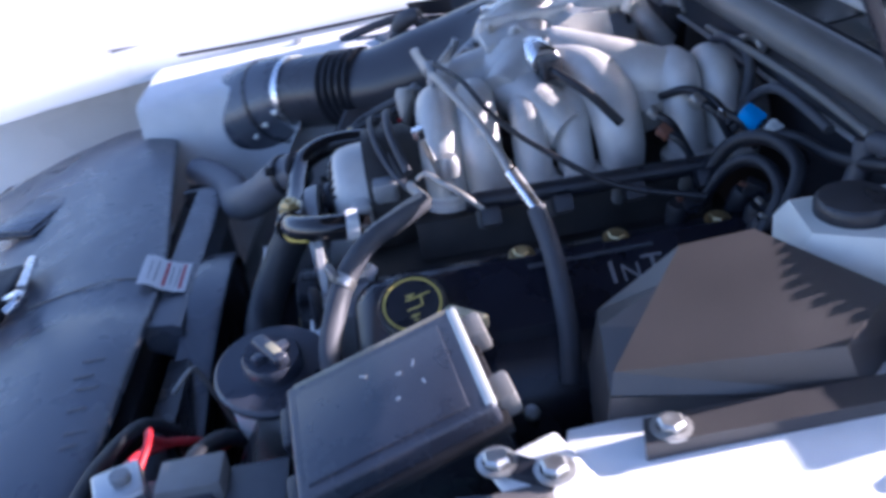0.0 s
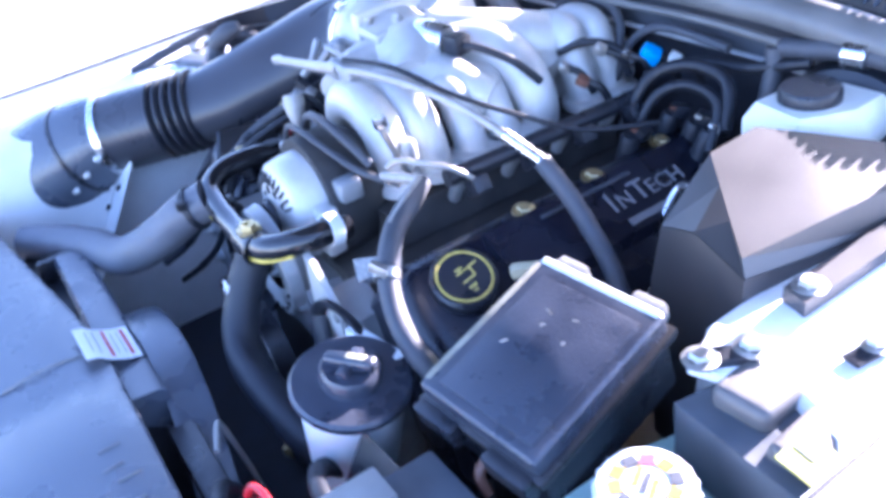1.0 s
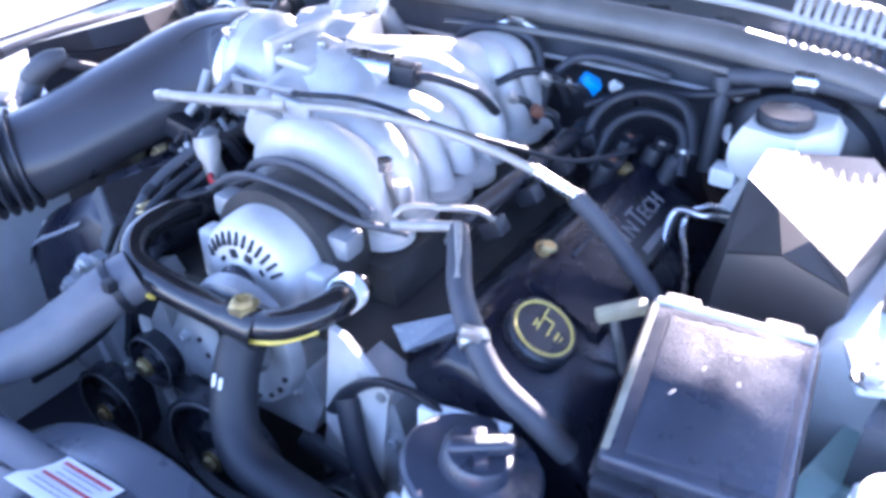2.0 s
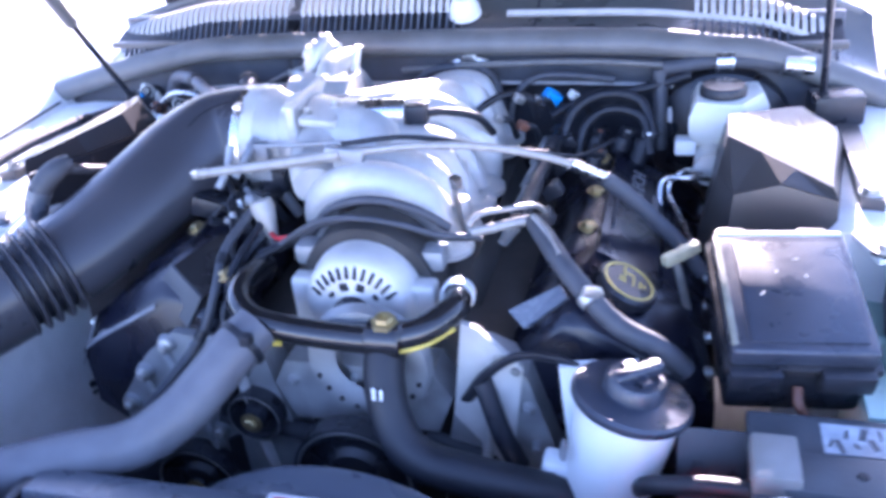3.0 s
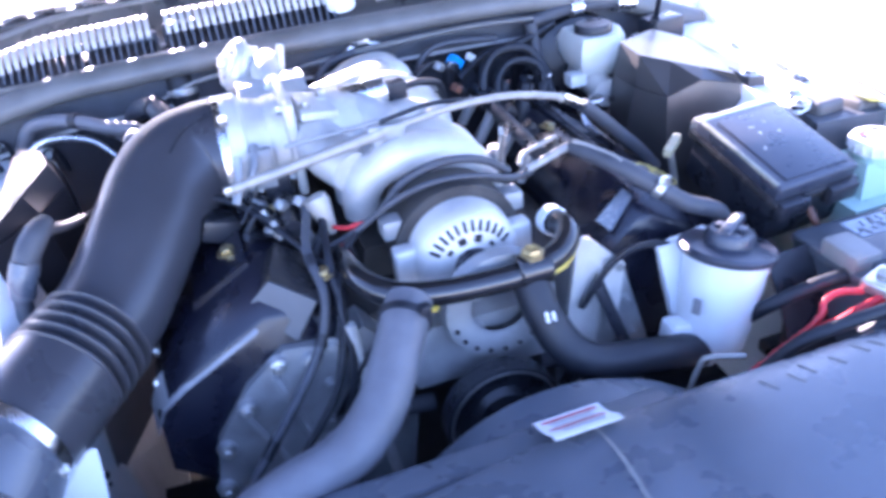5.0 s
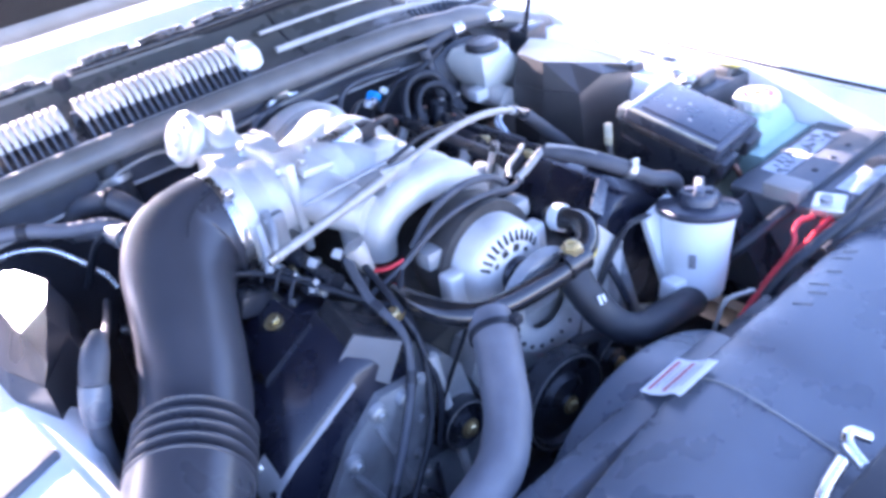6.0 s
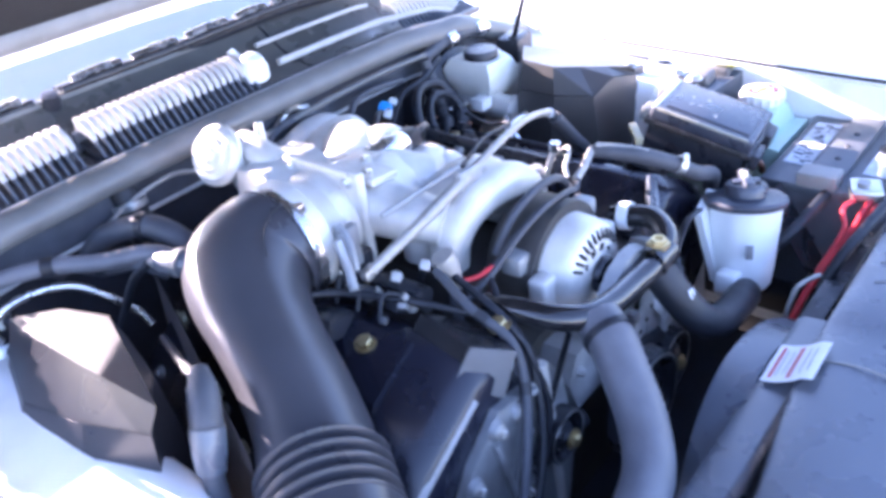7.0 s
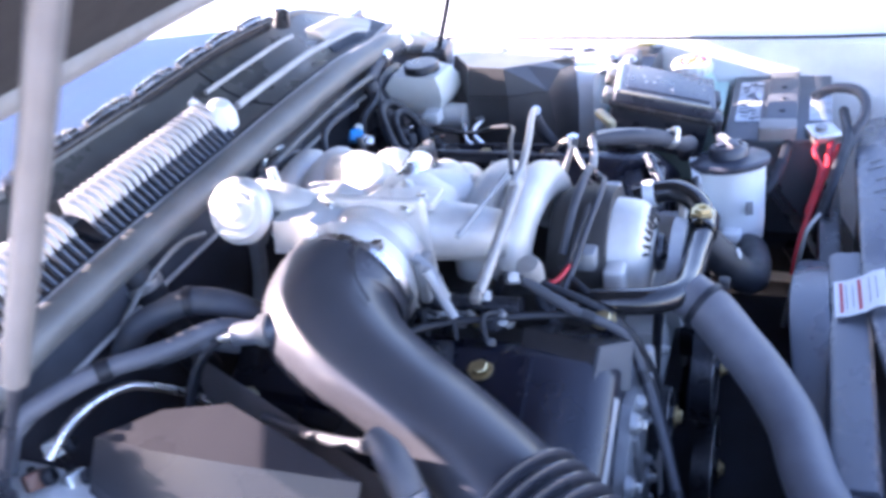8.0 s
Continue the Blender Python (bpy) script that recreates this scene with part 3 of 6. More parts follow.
part("shroud_lip", bevelled(sheet(lip, frange(-0.17, 0.29, 20), frange(0, 1, 4), 0.008), 0.002, 2, 50), SHIELD, rad, "grey black arched fan shroud rim")
part("shroud_wall", sheet(lambda x, v: (x, 0.068 - 0.03 * ((x - 0.07) / 0.22) ** 2, lip(x, 0)[2] - 0.010 - 0.26 * v), frange(-0.16, 0.28, 14), frange(0, 1, 4), 0.004), BLACK, rad)
part("shroud_step", rbox((0.31, 0.030, 0.715), (0.24, 0.03, 0.06), bevel=0.006), BLACK, rad)

# recess and latch in the cover
part("recess_frame", rbox((-0.25, -0.285, 0.7735), (0.14, 0.10, 0.006), (2, 0, -18), 0.002), BLACK, rc, "dark rectangular recess")
part("recess_panel", rbox((-0.25, -0.285, 0.7775), (0.118, 0.075, 0.004), (2, 0, -18), 0.002), SHIELD, rc)
hl = thing("hood_latch", "black hood latch with bright steel catch bar", "hood latch", (0.04, -0.24, 0.775))
part("housing", bevelled(rbox((0.035, -0.262, 0.783), (0.13, 0.075, 0.022), (4, 0, 0), 0.005), 0.001, 1), RUBSHADE, hl)
part("catch_bar", tube([(-0.045, -0.222, 0.792), (0.0, -0.212, 0.796), (0.045, -0.206, 0.796)], 0.0065, 6, 10), STEEL, hl, "bright steel catch bar")
part("hook", tube([(0.058, -0.222, 0.790), (0.066, -0.200, 0.800), (0.082, -0.196, 0.800), (0.094, -0.210, 0.792)], 0.0065, 6, 10), STEEL, hl, "bright steel hook")
bolt(hl, (0.0, -0.275, 0.795), r=0.007)
bolt(hl, (0.075, -0.275, 0.795), r=0.007)
move(hl, 0.006, 0.014, 0.006)

# ---- air intake ----
tb = thing("air_intake_tube", "black plastic air intake tube with ribbed bellows and clamps", "air intake", (-0.36, 0.42, 0.9))
R0, d = Vector((-0.387, 0.295, 0.851)), Vector((-0.55, -0.82, -0.13)).normalized()
TUBE = [(-0.190, 0.545, 0.925), (-0.220, 0.546, 0.928), (-0.258, 0.532, 0.926), (-0.288, 0.494, 0.918), (-0.312, 0.440, 0.903), (-0.338, 0.378, 0.884), (-0.362, 0.332, 0.865), R0]
part("elbow", oval(TUBE, [0.077, 0.078, 0.077, 0.072, 0.067, 0.064, 0.063, 0.062], [0.077, 0.075, 0.068, 0.058, 0.050, 0.048, 0.051, 0.056], (0.50, -0.30, 0.78), 10), TUBEM, tb)
part("mould_line", tube([(-0.200, 0.512, 0.997), (-0.222, 0.508, 0.997), (-0.250, 0.494, 0.988), (-0.268, 0.474, 0.974)], 0.0012, 6, 6), RUBSHADE, tb)
# core is darker than the ribs to deepen the groove shade
part("bellows_core", tube([R0, R0 + d * 0.035, R0 + d * 0.075], 0.0555, 4, 36), RUBSHADE, tb, "bellows grooves darkened for their shade")
for k in range(5):
    part("bellows_rib", lathe([(0.054, -0.0042), (0.0640, -0.0036), (0.0672, -0.0012), (0.0672, 0.0012), (0.0640, 0.0036), (0.054, 0.0042)], R0 + d * (0.004 + 0.0158 * k), d, 48), TUBEM, tb)
part("sleeve", tube([R0 + d * 0.07, R0 + d * 0.11, R0 + d * 0.165], 0.0655, 4, 36), TUBEM, tb)
band(tb, (-0.196, 0.545, 0.925), (1, -0.05, 0.02), 0.0785, 0.013, screw=(0.0, -0.6, 0.8), label="bright steel hose clamp")
band(tb, R0 + d * 0.162, d, 0.0665, 0.013, screw=(1, 0.2, -0.3), label="bright steel hose clamp")

af = thing("air_filter_housing", "black plastic air filter housing at the fender", "air filter", (-0.45, 0.1, 0.75))
p0 = R0 + d * 0.165
CAN = [p0 - d * 0.004, p0 + d * 0.035 + Vector((0, 0, -0.004)), p0 + d * 0.09 + Vector((0, 0, -0.020)), p0 + d * 0.16 + Vector((0, 0, -0.050)), p0 + d * 0.23 + Vector((0, 0, -0.100)), p0 + d * 0.26 + Vector((0, 0, -0.17))]
part("canister", tube(CAN, [0.066, 0.076, 0.088, 0.096, 0.100, 0.100], 6, 40), SHIELD, af)
part("rib", lathe([(0.06, -0.004), (0.083, -0.003), (0.083, 0.003), (0.06, 0.004)], p0 + d * 0.055 + Vector((0, 0, -0.010)), d + Vector((0, 0, -0.25)), 40), BLACK, af)
for k in range(3):
    bolt(af, p0 + d * (0.05 + 0.03 * k) + Vector((0.080 + 0.004 * k, 0, -0.005 - 0.020 * k)), (1, 0, 0.3), 0.005)

# ---- engine ----
EX = 0.045                                    # engine centre line
eng = thing("engine", "dirty aluminium engine block with front cover", "engine", (EX, 0.45, 0.6))
part("block", bevelled(loft([[(EX + x, y, z) for x, z in ((-0.12, 0.45), (-0.30, 0.66), (-0.22, 0.78), (-0.10, 0.80), (0.10, 0.80), (0.22, 0.78), (0.30, 0.66), (0.12, 0.45))] for y in (0.27, 0.72)]), 0.012, 2), IRON, eng, "oily dark block")
for s in (1, -1):
    # front cover wing of each bank
    bm = loft([[(EX + s * x, y, z) for x, z in ((0.095, 0.66), (0.12, 0.78), (0.145, 0.812), (0.195, 0.79), (0.235, 0.66), (0.22, 0.52), (0.12, 0.50))] for y in (0.275, 0.232, 0.226)])
    part("front_cover", bevelled(bm, 0.008, 2), ALUD, eng, "cast aluminium timing cover wing")
    for k in range(5):
        bolt(eng, (EX + s * (0.185 + 0.010 * k), 0.226, 0.80 - 0.055 * k), (0, -1, 0), 0.006, ALUD)
    part("rib", tube([(EX + s * 0.16, 0.226, 0.82), (EX + s * 0.15, 0.222, 0.70), (EX + s * 0.13, 0.226, 0.55)], 0.007, 4, 8), ALU, eng)
part("centre_cover", bevelled(loft([[(EX + x, y, z) for x, z in ((-0.09, 0.70), (-0.11, 0.75), (-0.09, 0.785), (0.09, 0.785), (0.11, 0.75), (0.09, 0.70))] for y in (0.275, 0.222)]), 0.01, 2), ALUD, eng, "stained aluminium centre cover")
part("pump_flange", lathe([(0.038, 0.0), (0.054, -0.006), (0.070, -0.004), (0.073, 0.012), (0.038, 0.012)], (EX + 0.020, 0.210, 0.802), (0, 1, 0), 40), ALUD, eng, "cast aluminium pump flange")
for k in range(9):
    a = math.pi * (0.1 + 0.8 * k / 8)
    part("flange_hole", lathe([(0, -0.002), (0.003, -0.002), (0.003, 0.002), (0, 0.002)], (EX + 0.020 + 0.062 * math.cos(a), 0.2045, 0.802 - 0.062 * math.sin(a)), (0, 1, 0), 10), RUBSHADE, eng)
for k in range(0, 9, 4):
    a = math.pi * (0.05 + 0.9 * k / 8)
    bolt(eng, (EX - 0.085 + 0.02 * k, 0.222, 0.755 + 0.012 * math.sin(a)), (0, -1, 0), 0.005, ALUD)


def cam_cover(s):
    c = thing("cam_cover", "black painted cam cover with plated bolts" + (" and oil filler cap" if s > 0 else " under the intake tube"), "cam cover", (EX + s * 0.28, 0.47, 0.80), "cam covers")
    prof = [(0.178, 0.795), (0.186, 0.812), (0.238, 0.856), (0.262, 0.858), (0.355, 0.806), (0.385, 0.785), (0.402, 0.745), (0.405, 0.66), (0.33, 0.60), (0.215, 0.66)]
    y0, y1 = 0.243, 0.70
    secs = []
    for y, k in ((y0, 0.026), (y0 + 0.004, 0.020), (y0 + 0.026, 0.0), (0.40, 0.0), (0.55, 0.0), (y1 - 0.01, 0.0), (y1, 0.01)):
        secs.append([(EX + s * x, y, z - (k if z > 0.75 else 0)) for x, z in prof])
    part("shell", bevelled(loft(secs), 0.007, 3, 20), COVER, c)
    # raised coil panel with the printed name
    bm = loft([[(EX + s * x, y, z) for x, z in ((0.255, 0.85), (0.265, 0.8645), (0.335, 0.827), (0.345, 0.80))] for y in (0.36 if s > 0 else 0.33, 0.66)])
    part("coil_panel", bevelled(bm, 0.004, 2), COVER, c)
    for y in ((0.428, 0.530, 0.640) if s > 0 else (0.271, 0.383, 0.50, 0.61)):
        x = 0.248 if s > 0 or y > 0.3 else 0.182
        if s < 0 and y > 0.3:
            x = 0.284
        z = 0.859 if x < 0.26 else 0.857
        part("boss", lathe([(0.014, -0.04), (0.013, 0.0), (0, 0.0)], (EX + s * x, y, z - 0.003), (s * 0.25, 0, 1), 18), COVER, c)
        bolt(c, (EX + s * x, y, z - 0.003), (s * 0.25, 0, 1), 0.0095, BRASS)
    for k in range(7):
        bolt(c, (EX + s * 0.392, 0.27 + 0.066 * k, 0.768), (s, 0, 0.5), 0.0055)
    return c


cl, cr = cam_cover(1), cam_cover(-1)
move(cl, -0.008, 0.018, 0.0)
move(cr, 0.009, 0.0, 0.010)
# bevel along the front of the passenger side cover, sky sheen painted pale
BEV = [(0.400, 0.752), (0.385, 0.785), (0.355, 0.806), (0.310, 0.831), (0.262, 0.858)]
part("front_bevel", sheet(lambda i, v: (EX - BEV[int(i)][0], 0.2445 + 0.0265 * v, BEV[int(i)][1] - 0.0205 + 0.0225 * v + 0.0008), range(5), [-0.22, 0, 0.5, 1], 0.0012), SHEENG, cr, "front bevel with pale sky sheen in its colour", 60)
# driver side strip, lighter than the cover for its bluish sky light
part("front_bevel", bevelled(loft([[(0.217, 0.260, 0.852), (0.270, 0.288, 0.871), (0.279, 0.279, 0.861), (0.235, 0.253, 0.834)], [(0.220, 0.268, 0.846), (0.272, 0.294, 0.864), (0.281, 0.286, 0.855), (0.238, 0.262, 0.828)]]), 0.001, 1), SHIELD, cl, "front bevel with pale sky sheen in its colour")
# smooth plate on the driver side of the timing cover
part("front_plate", bevelled(loft([[(x, y, z) for x, z in ((0.173, 0.857), (0.190, 0.852), (0.238, 0.803), (0.236, 0.790), (0.221, 0.668), (0.209, 0.664), (0.156, 0.730))] for y in (0.229, 0.221)]), 0.004, 2), ALU, eng, "smooth aluminium cover plate")
# timing cover wing seen between the hoses
WING = [(-0.140, 0.800), (-0.195, 0.806), (-0.245, 0.765), (-0.292, 0.700), (-0.310, 0.610), (-0.230, 0.555), (-0.145, 0.600)]
part("timing_cover", bevelled(loft([[(x, y, z) for x, z in WING] for y in (0.242, 0.229)]), 0.005, 2), ALUD, eng, "stained cast aluminium timing cover")
for x, z in ((-0.205, 0.790), (-0.250, 0.742), (-0.285, 0.690), (-0.298, 0.630), (-0.165, 0.785), (-0.16, 0.66)):
    part("boss", lathe([(0.013, 0), (0.011, 0.008), (0, 0.008)], (x, 0.230, z), (0, -1, 0), 16), ALUD, eng)
    bolt(eng, (x, 0.222, z), (0, -1, 0), 0.006, ZINC)
for p, q in (((-0.21, 0.775), (-0.17, 0.62)), ((-0.255, 0.73), (-0.20, 0.60))):
    part("rib", tube([(p[0], 0.227, p[1]), (q[0], 0.225, q[1])], 0.0055, 2, 8), ALUD, eng)


def lettering(text, at, xdir, ydir, size, material, name, label):
    """Raised letters: xdir along the line of writing, ydir up the letters."""
    cu = bpy.data.curves.new(name, "FONT")
    cu.body, cu.size, cu.extrude, cu.align_x = text, size, 0.0006, "CENTER"
    tmp = new(name, cu)
    me = bpy.data.meshes.new_from_object(tmp.evaluated_get(bpy.context.evaluated_depsgraph_get()))
    bpy.data.objects.remove(tmp)
    x, y = Vector(xdir).normalized(), Vector(ydir).normalized()
    y = (y - x * y.dot(x)).normalized()
    z = x.cross(y)
    m = Matrix((x, y, z)).transposed().to_4x4()
    me.transform(Matrix.Translation(at) @ m)
    bm = bm_new()
    bm.from_mesh(me)
    bpy.data.meshes.remove(me)
    return part(name, bm, material, None, label)


def put_under(ob, parent):
    ob.parent = parent
    off = Vector((0, 0, 0))
    q = parent
    while q:
        off += q.location
        q = q.parent
    ob.data.transform(Matrix.Translation(-off))


def on_left(x, y, h=0.0):
    """A place on the left coil panel."""
    u = x - EX + 0.008
    return Vector((x, y, 0.8645 - 0.535 * (u - 0.265) + h))


for text, y, size in (("I", 0.5300, 0.038), ("N", 0.5485, 0.028), ("T", 0.5725, 0.038), ("ECH", 0.6095, 0.028)):
    put_under(lettering(text, on_left(0.346, y, 0.001), (0.0, 1, 0), (-1, 0, 0.535), size, GREYP, "lettering", "raised grey letters"), cl)
part("print_bar", rbox(on_left(0.362, 0.560, 0.0008), (0.009, 0.055, 0.001), (0, 28, 0), 0), GREYP, cl, "small grey printed line")
part("ridge", tube([on_left(0.314, 0.448, 0.001), on_left(0.313, 0.578, 0.001)], 0.0026, 2, 8), RUBBER, cl, "thin worn edge line")

ig = thing("ignition_module", "black raised ignition module on the cam cover", "ignition module", (-0.185, 0.30, 0.81))
IGQ = [Vector(q) for q in ((-0.224, 0.267, 0.850), (-0.192, 0.263, 0.881), (-0.145, 0.238, 0.855), (-0.175, 0.238, 0.809))]
IGN = (IGQ[2] - IGQ[0]).cross(IGQ[1] - IGQ[3]).normalized()
part("case", bevelled(loft([[q - IGN * 0.001 for q in IGQ], [q + Vector((0.020, 0.085, 0.0)) for q in IGQ]]), 0.004, 2), BLACKG, ig)
# grey over the black case stands for the reflected sky
part("plate", bevelled(loft([[q - IGN * 0.001 for q in IGQ], [q + IGN * 0.003 for q in IGQ]]), 0.001, 1), BATT, ig, "smooth slanting face, greyed for its sky reflection")
part("recess", rbox((-0.145, 0.300, 0.848), (0.05, 0.045, 0.010), (8, 40, 20), 0.002), RUBSHADE, ig, "dark recess")
# oil filler cap on its neck
oc = thing("oil_filler_cap", "black oil filler cap with yellow oil can symbol ring", "oil cap", (0.335, 0.305, 0.83))
OA = Vector((0.46, -0.04, 0.88)).normalized()
OCP = Vector((0.341, 0.325, 0.857))
part("neck", lathe([(0.036, -0.045), (0.034, -0.018), (0.030, -0.016), (0, -0.016)], OCP, OA, 28), COVER, oc)
part("cap", lathe([(0.033, -0.016), (0.036, -0.012), (0.036, -0.002), (0.033, 0.001), (0, 0.001)], OCP, OA, 36), BLACK, oc)
part("ring", lathe([(0.0275, 0.001), (0.0275, 0.0020), (0.0302, 0.0020), (0.0302, 0.001)], OCP, OA, 40), YELLOW, oc, "yellow printed ring")
ox = Vector((0, 1, 0.25)).normalized()
oy = OA.cross(ox)
for dx, dy, lx, ly in ((0.0, 0.0055, 0.022, 0.0022), (0.0, -0.0055, 0.020, 0.0022), (-0.010, 0.0, 0.0022, 0.011), (0.010, 0.0, 0.0022, 0.011), (-0.014, 0.004, 0.006, 0.0022), (0.0155, 0.006, 0.010, 0.0024), (0.0, 0.010, 0.010, 0.0022), (0.0, 0.008, 0.0024, 0.004), (0.0, -0.014, 0.010, 0.0030), (0.0, -0.019, 0.006, 0.0020)):
    m = Matrix((ox, oy, OA)).transposed()
    part("symbol_piece", box(bm_new(), OCP + OA * 0.0015 + ox * dx + oy * dy, (lx, ly, 0.0015), m, 0.0006, 1), YELLOW, oc)

# ---- intake manifold ----
im = thing("intake_manifold", "cast aluminium intake manifold with curved runners", "intake manifold", (EX, 0.5, 0.85))
part("lower_tray", bevelled(loft([[(EX + x, y, z) for x, z in ((-0.12, 0.80), (-0.11, 0.845), (0.11, 0.845), (0.12, 0.80))] for y in (0.34, 0.70)]), 0.01, 2), IRON, im)
for s, y, w, top, reach in ((1, 0.500, 0.023, 0.925, 0.070), (1, 0.552, 0.023, 0.920, 0.072), (1, 0.690, 0.024, 0.945, 0.068), (1, 0.738, 0.024, 0.940, 0.068), (-1, 0.64, 0.027, 0.92, 0.10), (-1, 0.70, 0.027, 0.92, 0.10)):
    part("runner", tube([(EX - s * 0.045, y + 0.012, top - 0.020), (EX - s * 0.01, y + 0.004, top - 0.001), (EX + s * 0.032, y, top), (EX + s * (reach - 0.018), y - 0.003, top - 0.026), (EX + s * reach, y - 0.003, top - 0.066), (EX + s * (reach + 0.006), y, 0.835)], [w, w, w, w, w * 0.97, w * 0.9], 6, 24), ALU, im)
    part("runner_foot", lathe([(0.036, 0), (0.036, 0.008), (0.03, 0.012), (0, 0.012)], (EX + s * (reach + 0.005), y, 0.852), (0, 0, 1), 20), ALU, im)
for y in (0.388, 0.436):                          # the front pair curls right across the valley
    part("runner", tube([(-0.050, y + 0.014, 0.862), (-0.046, y + 0.012, 0.898), (-0.020, y + 0.008, 0.926), (0.030, y + 0.003, 0.938), (0.078, y, 0.926), (0.106, y - 0.002, 0.895), (0.116, y, 0.845)], [0.024, 0.026, 0.0265, 0.027, 0.027, 0.0265, 0.025], 8, 28), ALU, im)
    part("runner_foot", lathe([(0.034, 0), (0.034, 0.008), (0.028, 0.012), (0, 0.012)], (0.116, y, 0.850), (0, 0, 1), 20), ALU, im)
for pts, rr in (
    ([(-0.02, 0.545, 0.945), (0.03, 0.585, 0.950), (0.075, 0.600, 0.935), (0.112, 0.604, 0.895), (0.118, 0.604, 0.85)], [0.036, 0.034, 0.032, 0.030, 0.026]),
    ([(-0.115, 0.54, 0.945), (-0.07, 0.535, 0.945), (-0.02, 0.515, 0.942), (0.02, 0.48, 0.932)], [0.052, 0.046, 0.044, 0.034]),
    ([(-0.06, 0.56, 0.945), (0.0, 0.60, 0.945), (0.045, 0.66, 0.935), (0.05, 0.72, 0.915)], [0.046, 0.045, 0.042, 0.034]),
    ([(-0.08, 0.50, 0.94), (-0.07, 0.44, 0.935), (-0.055, 0.40, 0.925)], [0.038, 0.034, 0.028]),
    ([(0.0, 0.50, 0.93), (0.06, 0.52, 0.925), (0.10, 0.545, 0.905)], [0.036, 0.034, 0.028]),
):
    part("plenum_branch", tube(pts, rr, 8, 24), ALU, im)
part("plenum", lathe([(0, 0.052), (0.03, 0.048), (0.055, 0.03), (0.066, 0.0), (0.06, -0.03), (0, -0.04)], (-0.045, 0.525, 0.940), (0.1, -0.05, 1), 32), ALU, im)
part("rear_dome", lathe([(0.066, -0.04), (0.064, 0.0), (0.055, 0.018), (0.035, 0.030), (0, 0.034)], (0.055, 0.745, 0.895), (0, -0.1, 1), 28), ALU, im)

th = thing("throttle_assembly", "cast aluminium throttle body between intake tube and manifold", "throttle body", (-0.15, 0.52, 0.95))
part("bore", lathe([(0.056, -0.020), (0.0765, -0.020), (0.0765, 0.002), (0.068, 0.010), (0.062, 0.034), (0.066, 0.040), (0.064, 0.066), (0, 0.066)], (-0.176, 0.544, 0.930), (1, 0.0, 0), 40), ALU, th)
part("flange", rbox((-0.112, 0.540, 0.938), (0.014, 0.136, 0.132), bevel=0.006, seg=3), ALU, th)
for yy in (-0.05, 0.05):
    for zz in (-0.048, 0.048):
        bolt(th, (-0.119, 0.540 + yy, 0.945 + zz), (-1, 0, 0), 0.006, ZINC)
part("top_casting", bevelled(loft([[(x, y, z) for y, z in ((0.575, 0.95), (0.57, 0.985), (0.60, 1.0), (0.645, 0.995), (0.655, 0.95))] for x in (-0.165, -0.11, -0.07)]), 0.014, 3), ALU, th)
part("vacuum_tee", tube([(-0.115, 0.62, 0.985), (-0.118, 0.66, 0.998), (-0.105, 0.70, 1.0)], [0.020, 0.021, 0.016], 4, 16), ALU, th)
for dx, dy in ((-0.03, 0.0), (-0.008, 0.025), (0.018, 0.012)):
    part("nipple", tube([(-0.112 + dx, 0.665 + dy, 0.985), (-0.112 + dx * 1.5, 0.675 + dy, 1.022)], [0.008, 0.006], 2, 12), ALU, th)
part("cover_plate", rbox((-0.075, 0.50, 0.985), (0.05, 0.06, 0.012), (10, 8, 5), 0.004, 3), ALU, th)
for q in ((-0.09, 0.485), (-0.062, 0.515)):
    bolt(th, (q[0], q[1], 0.992), (0.1, -0.2, 1), 0.005, ZINC)
part("throttle_lever", rbox((-0.160, 0.462, 0.930), (0.03, 0.012, 0.055), (0, 0, 0), 0.003), ALUD, th, "dark throttle lever")
part("lever_arm", tube([(-0.165, 0.47, 0.96), (-0.17, 0.45, 0.945), (-0.185, 0.43, 0.92)], 0.006, 5, 8), ALUD, th)
part("sensor", rbox((-0.145, 0.472, 0.90), (0.035, 0.03, 0.03), bevel=0.004), BLACK, th)

iv = thing("idle_air_valve", "silver idle air valve with black plug", "valve", (0.0, 0.56, 0.97))
part("body", lathe([(0, 0), (0.020, 0.0), (0.021, 0.003), (0.021, 0.062), (0.018, 0.066), (0, 0.066)], (-0.035, 0.532, 0.972), (1, 0.08, 0.0), 24), STEEL, iv)
part("mount", rbox((-0.05, 0.535, 0.965), (0.04, 0.05, 0.04), bevel=0.008), ALU, iv)
part("plug", rbox((0.046, 0.538, 0.972), (0.030, 0.026, 0.026), (0, 0, 7), 0.004), BLACK, iv, "black plastic plug")
part("plug_lead", tube([(0.06, 0.539, 0.972), (0.085, 0.545, 0.972), (0.12, 0.57, 0.955), (0.135, 0.60, 0.92)], 0.0055, 6, 10), RUBSHADE, iv)

eg = thing("egr_valve", "pale stepped round valve beside the cowl", "valve", (-0.15, 0.70, 0.98))
EA = Vector((-0.86, -0.14, 0.48)).normalized()
part("diaphragm", lathe([(0, 0.024), (0.010, 0.024), (0.012, 0.018), (0.022, 0.017), (0.024, 0.012), (0.034, 0.011), (0.037, 0.004), (0.0405, 0.002), (0.0405, -0.004), (0.036, -0.006), (0.033, -0.018), (0, -0.02)], (-0.148, 0.695, 1.005), EA, 32), ALU, eg)
part("stem", tube([Vector((-0.148, 0.695, 1.005)) - EA * 0.018, Vector((-0.148, 0.695, 1.005)) - EA * 0.06, (-0.09, 0.735, 0.93)], [0.018, 0.015, 0.018], 4, 14), ALUD, eg)
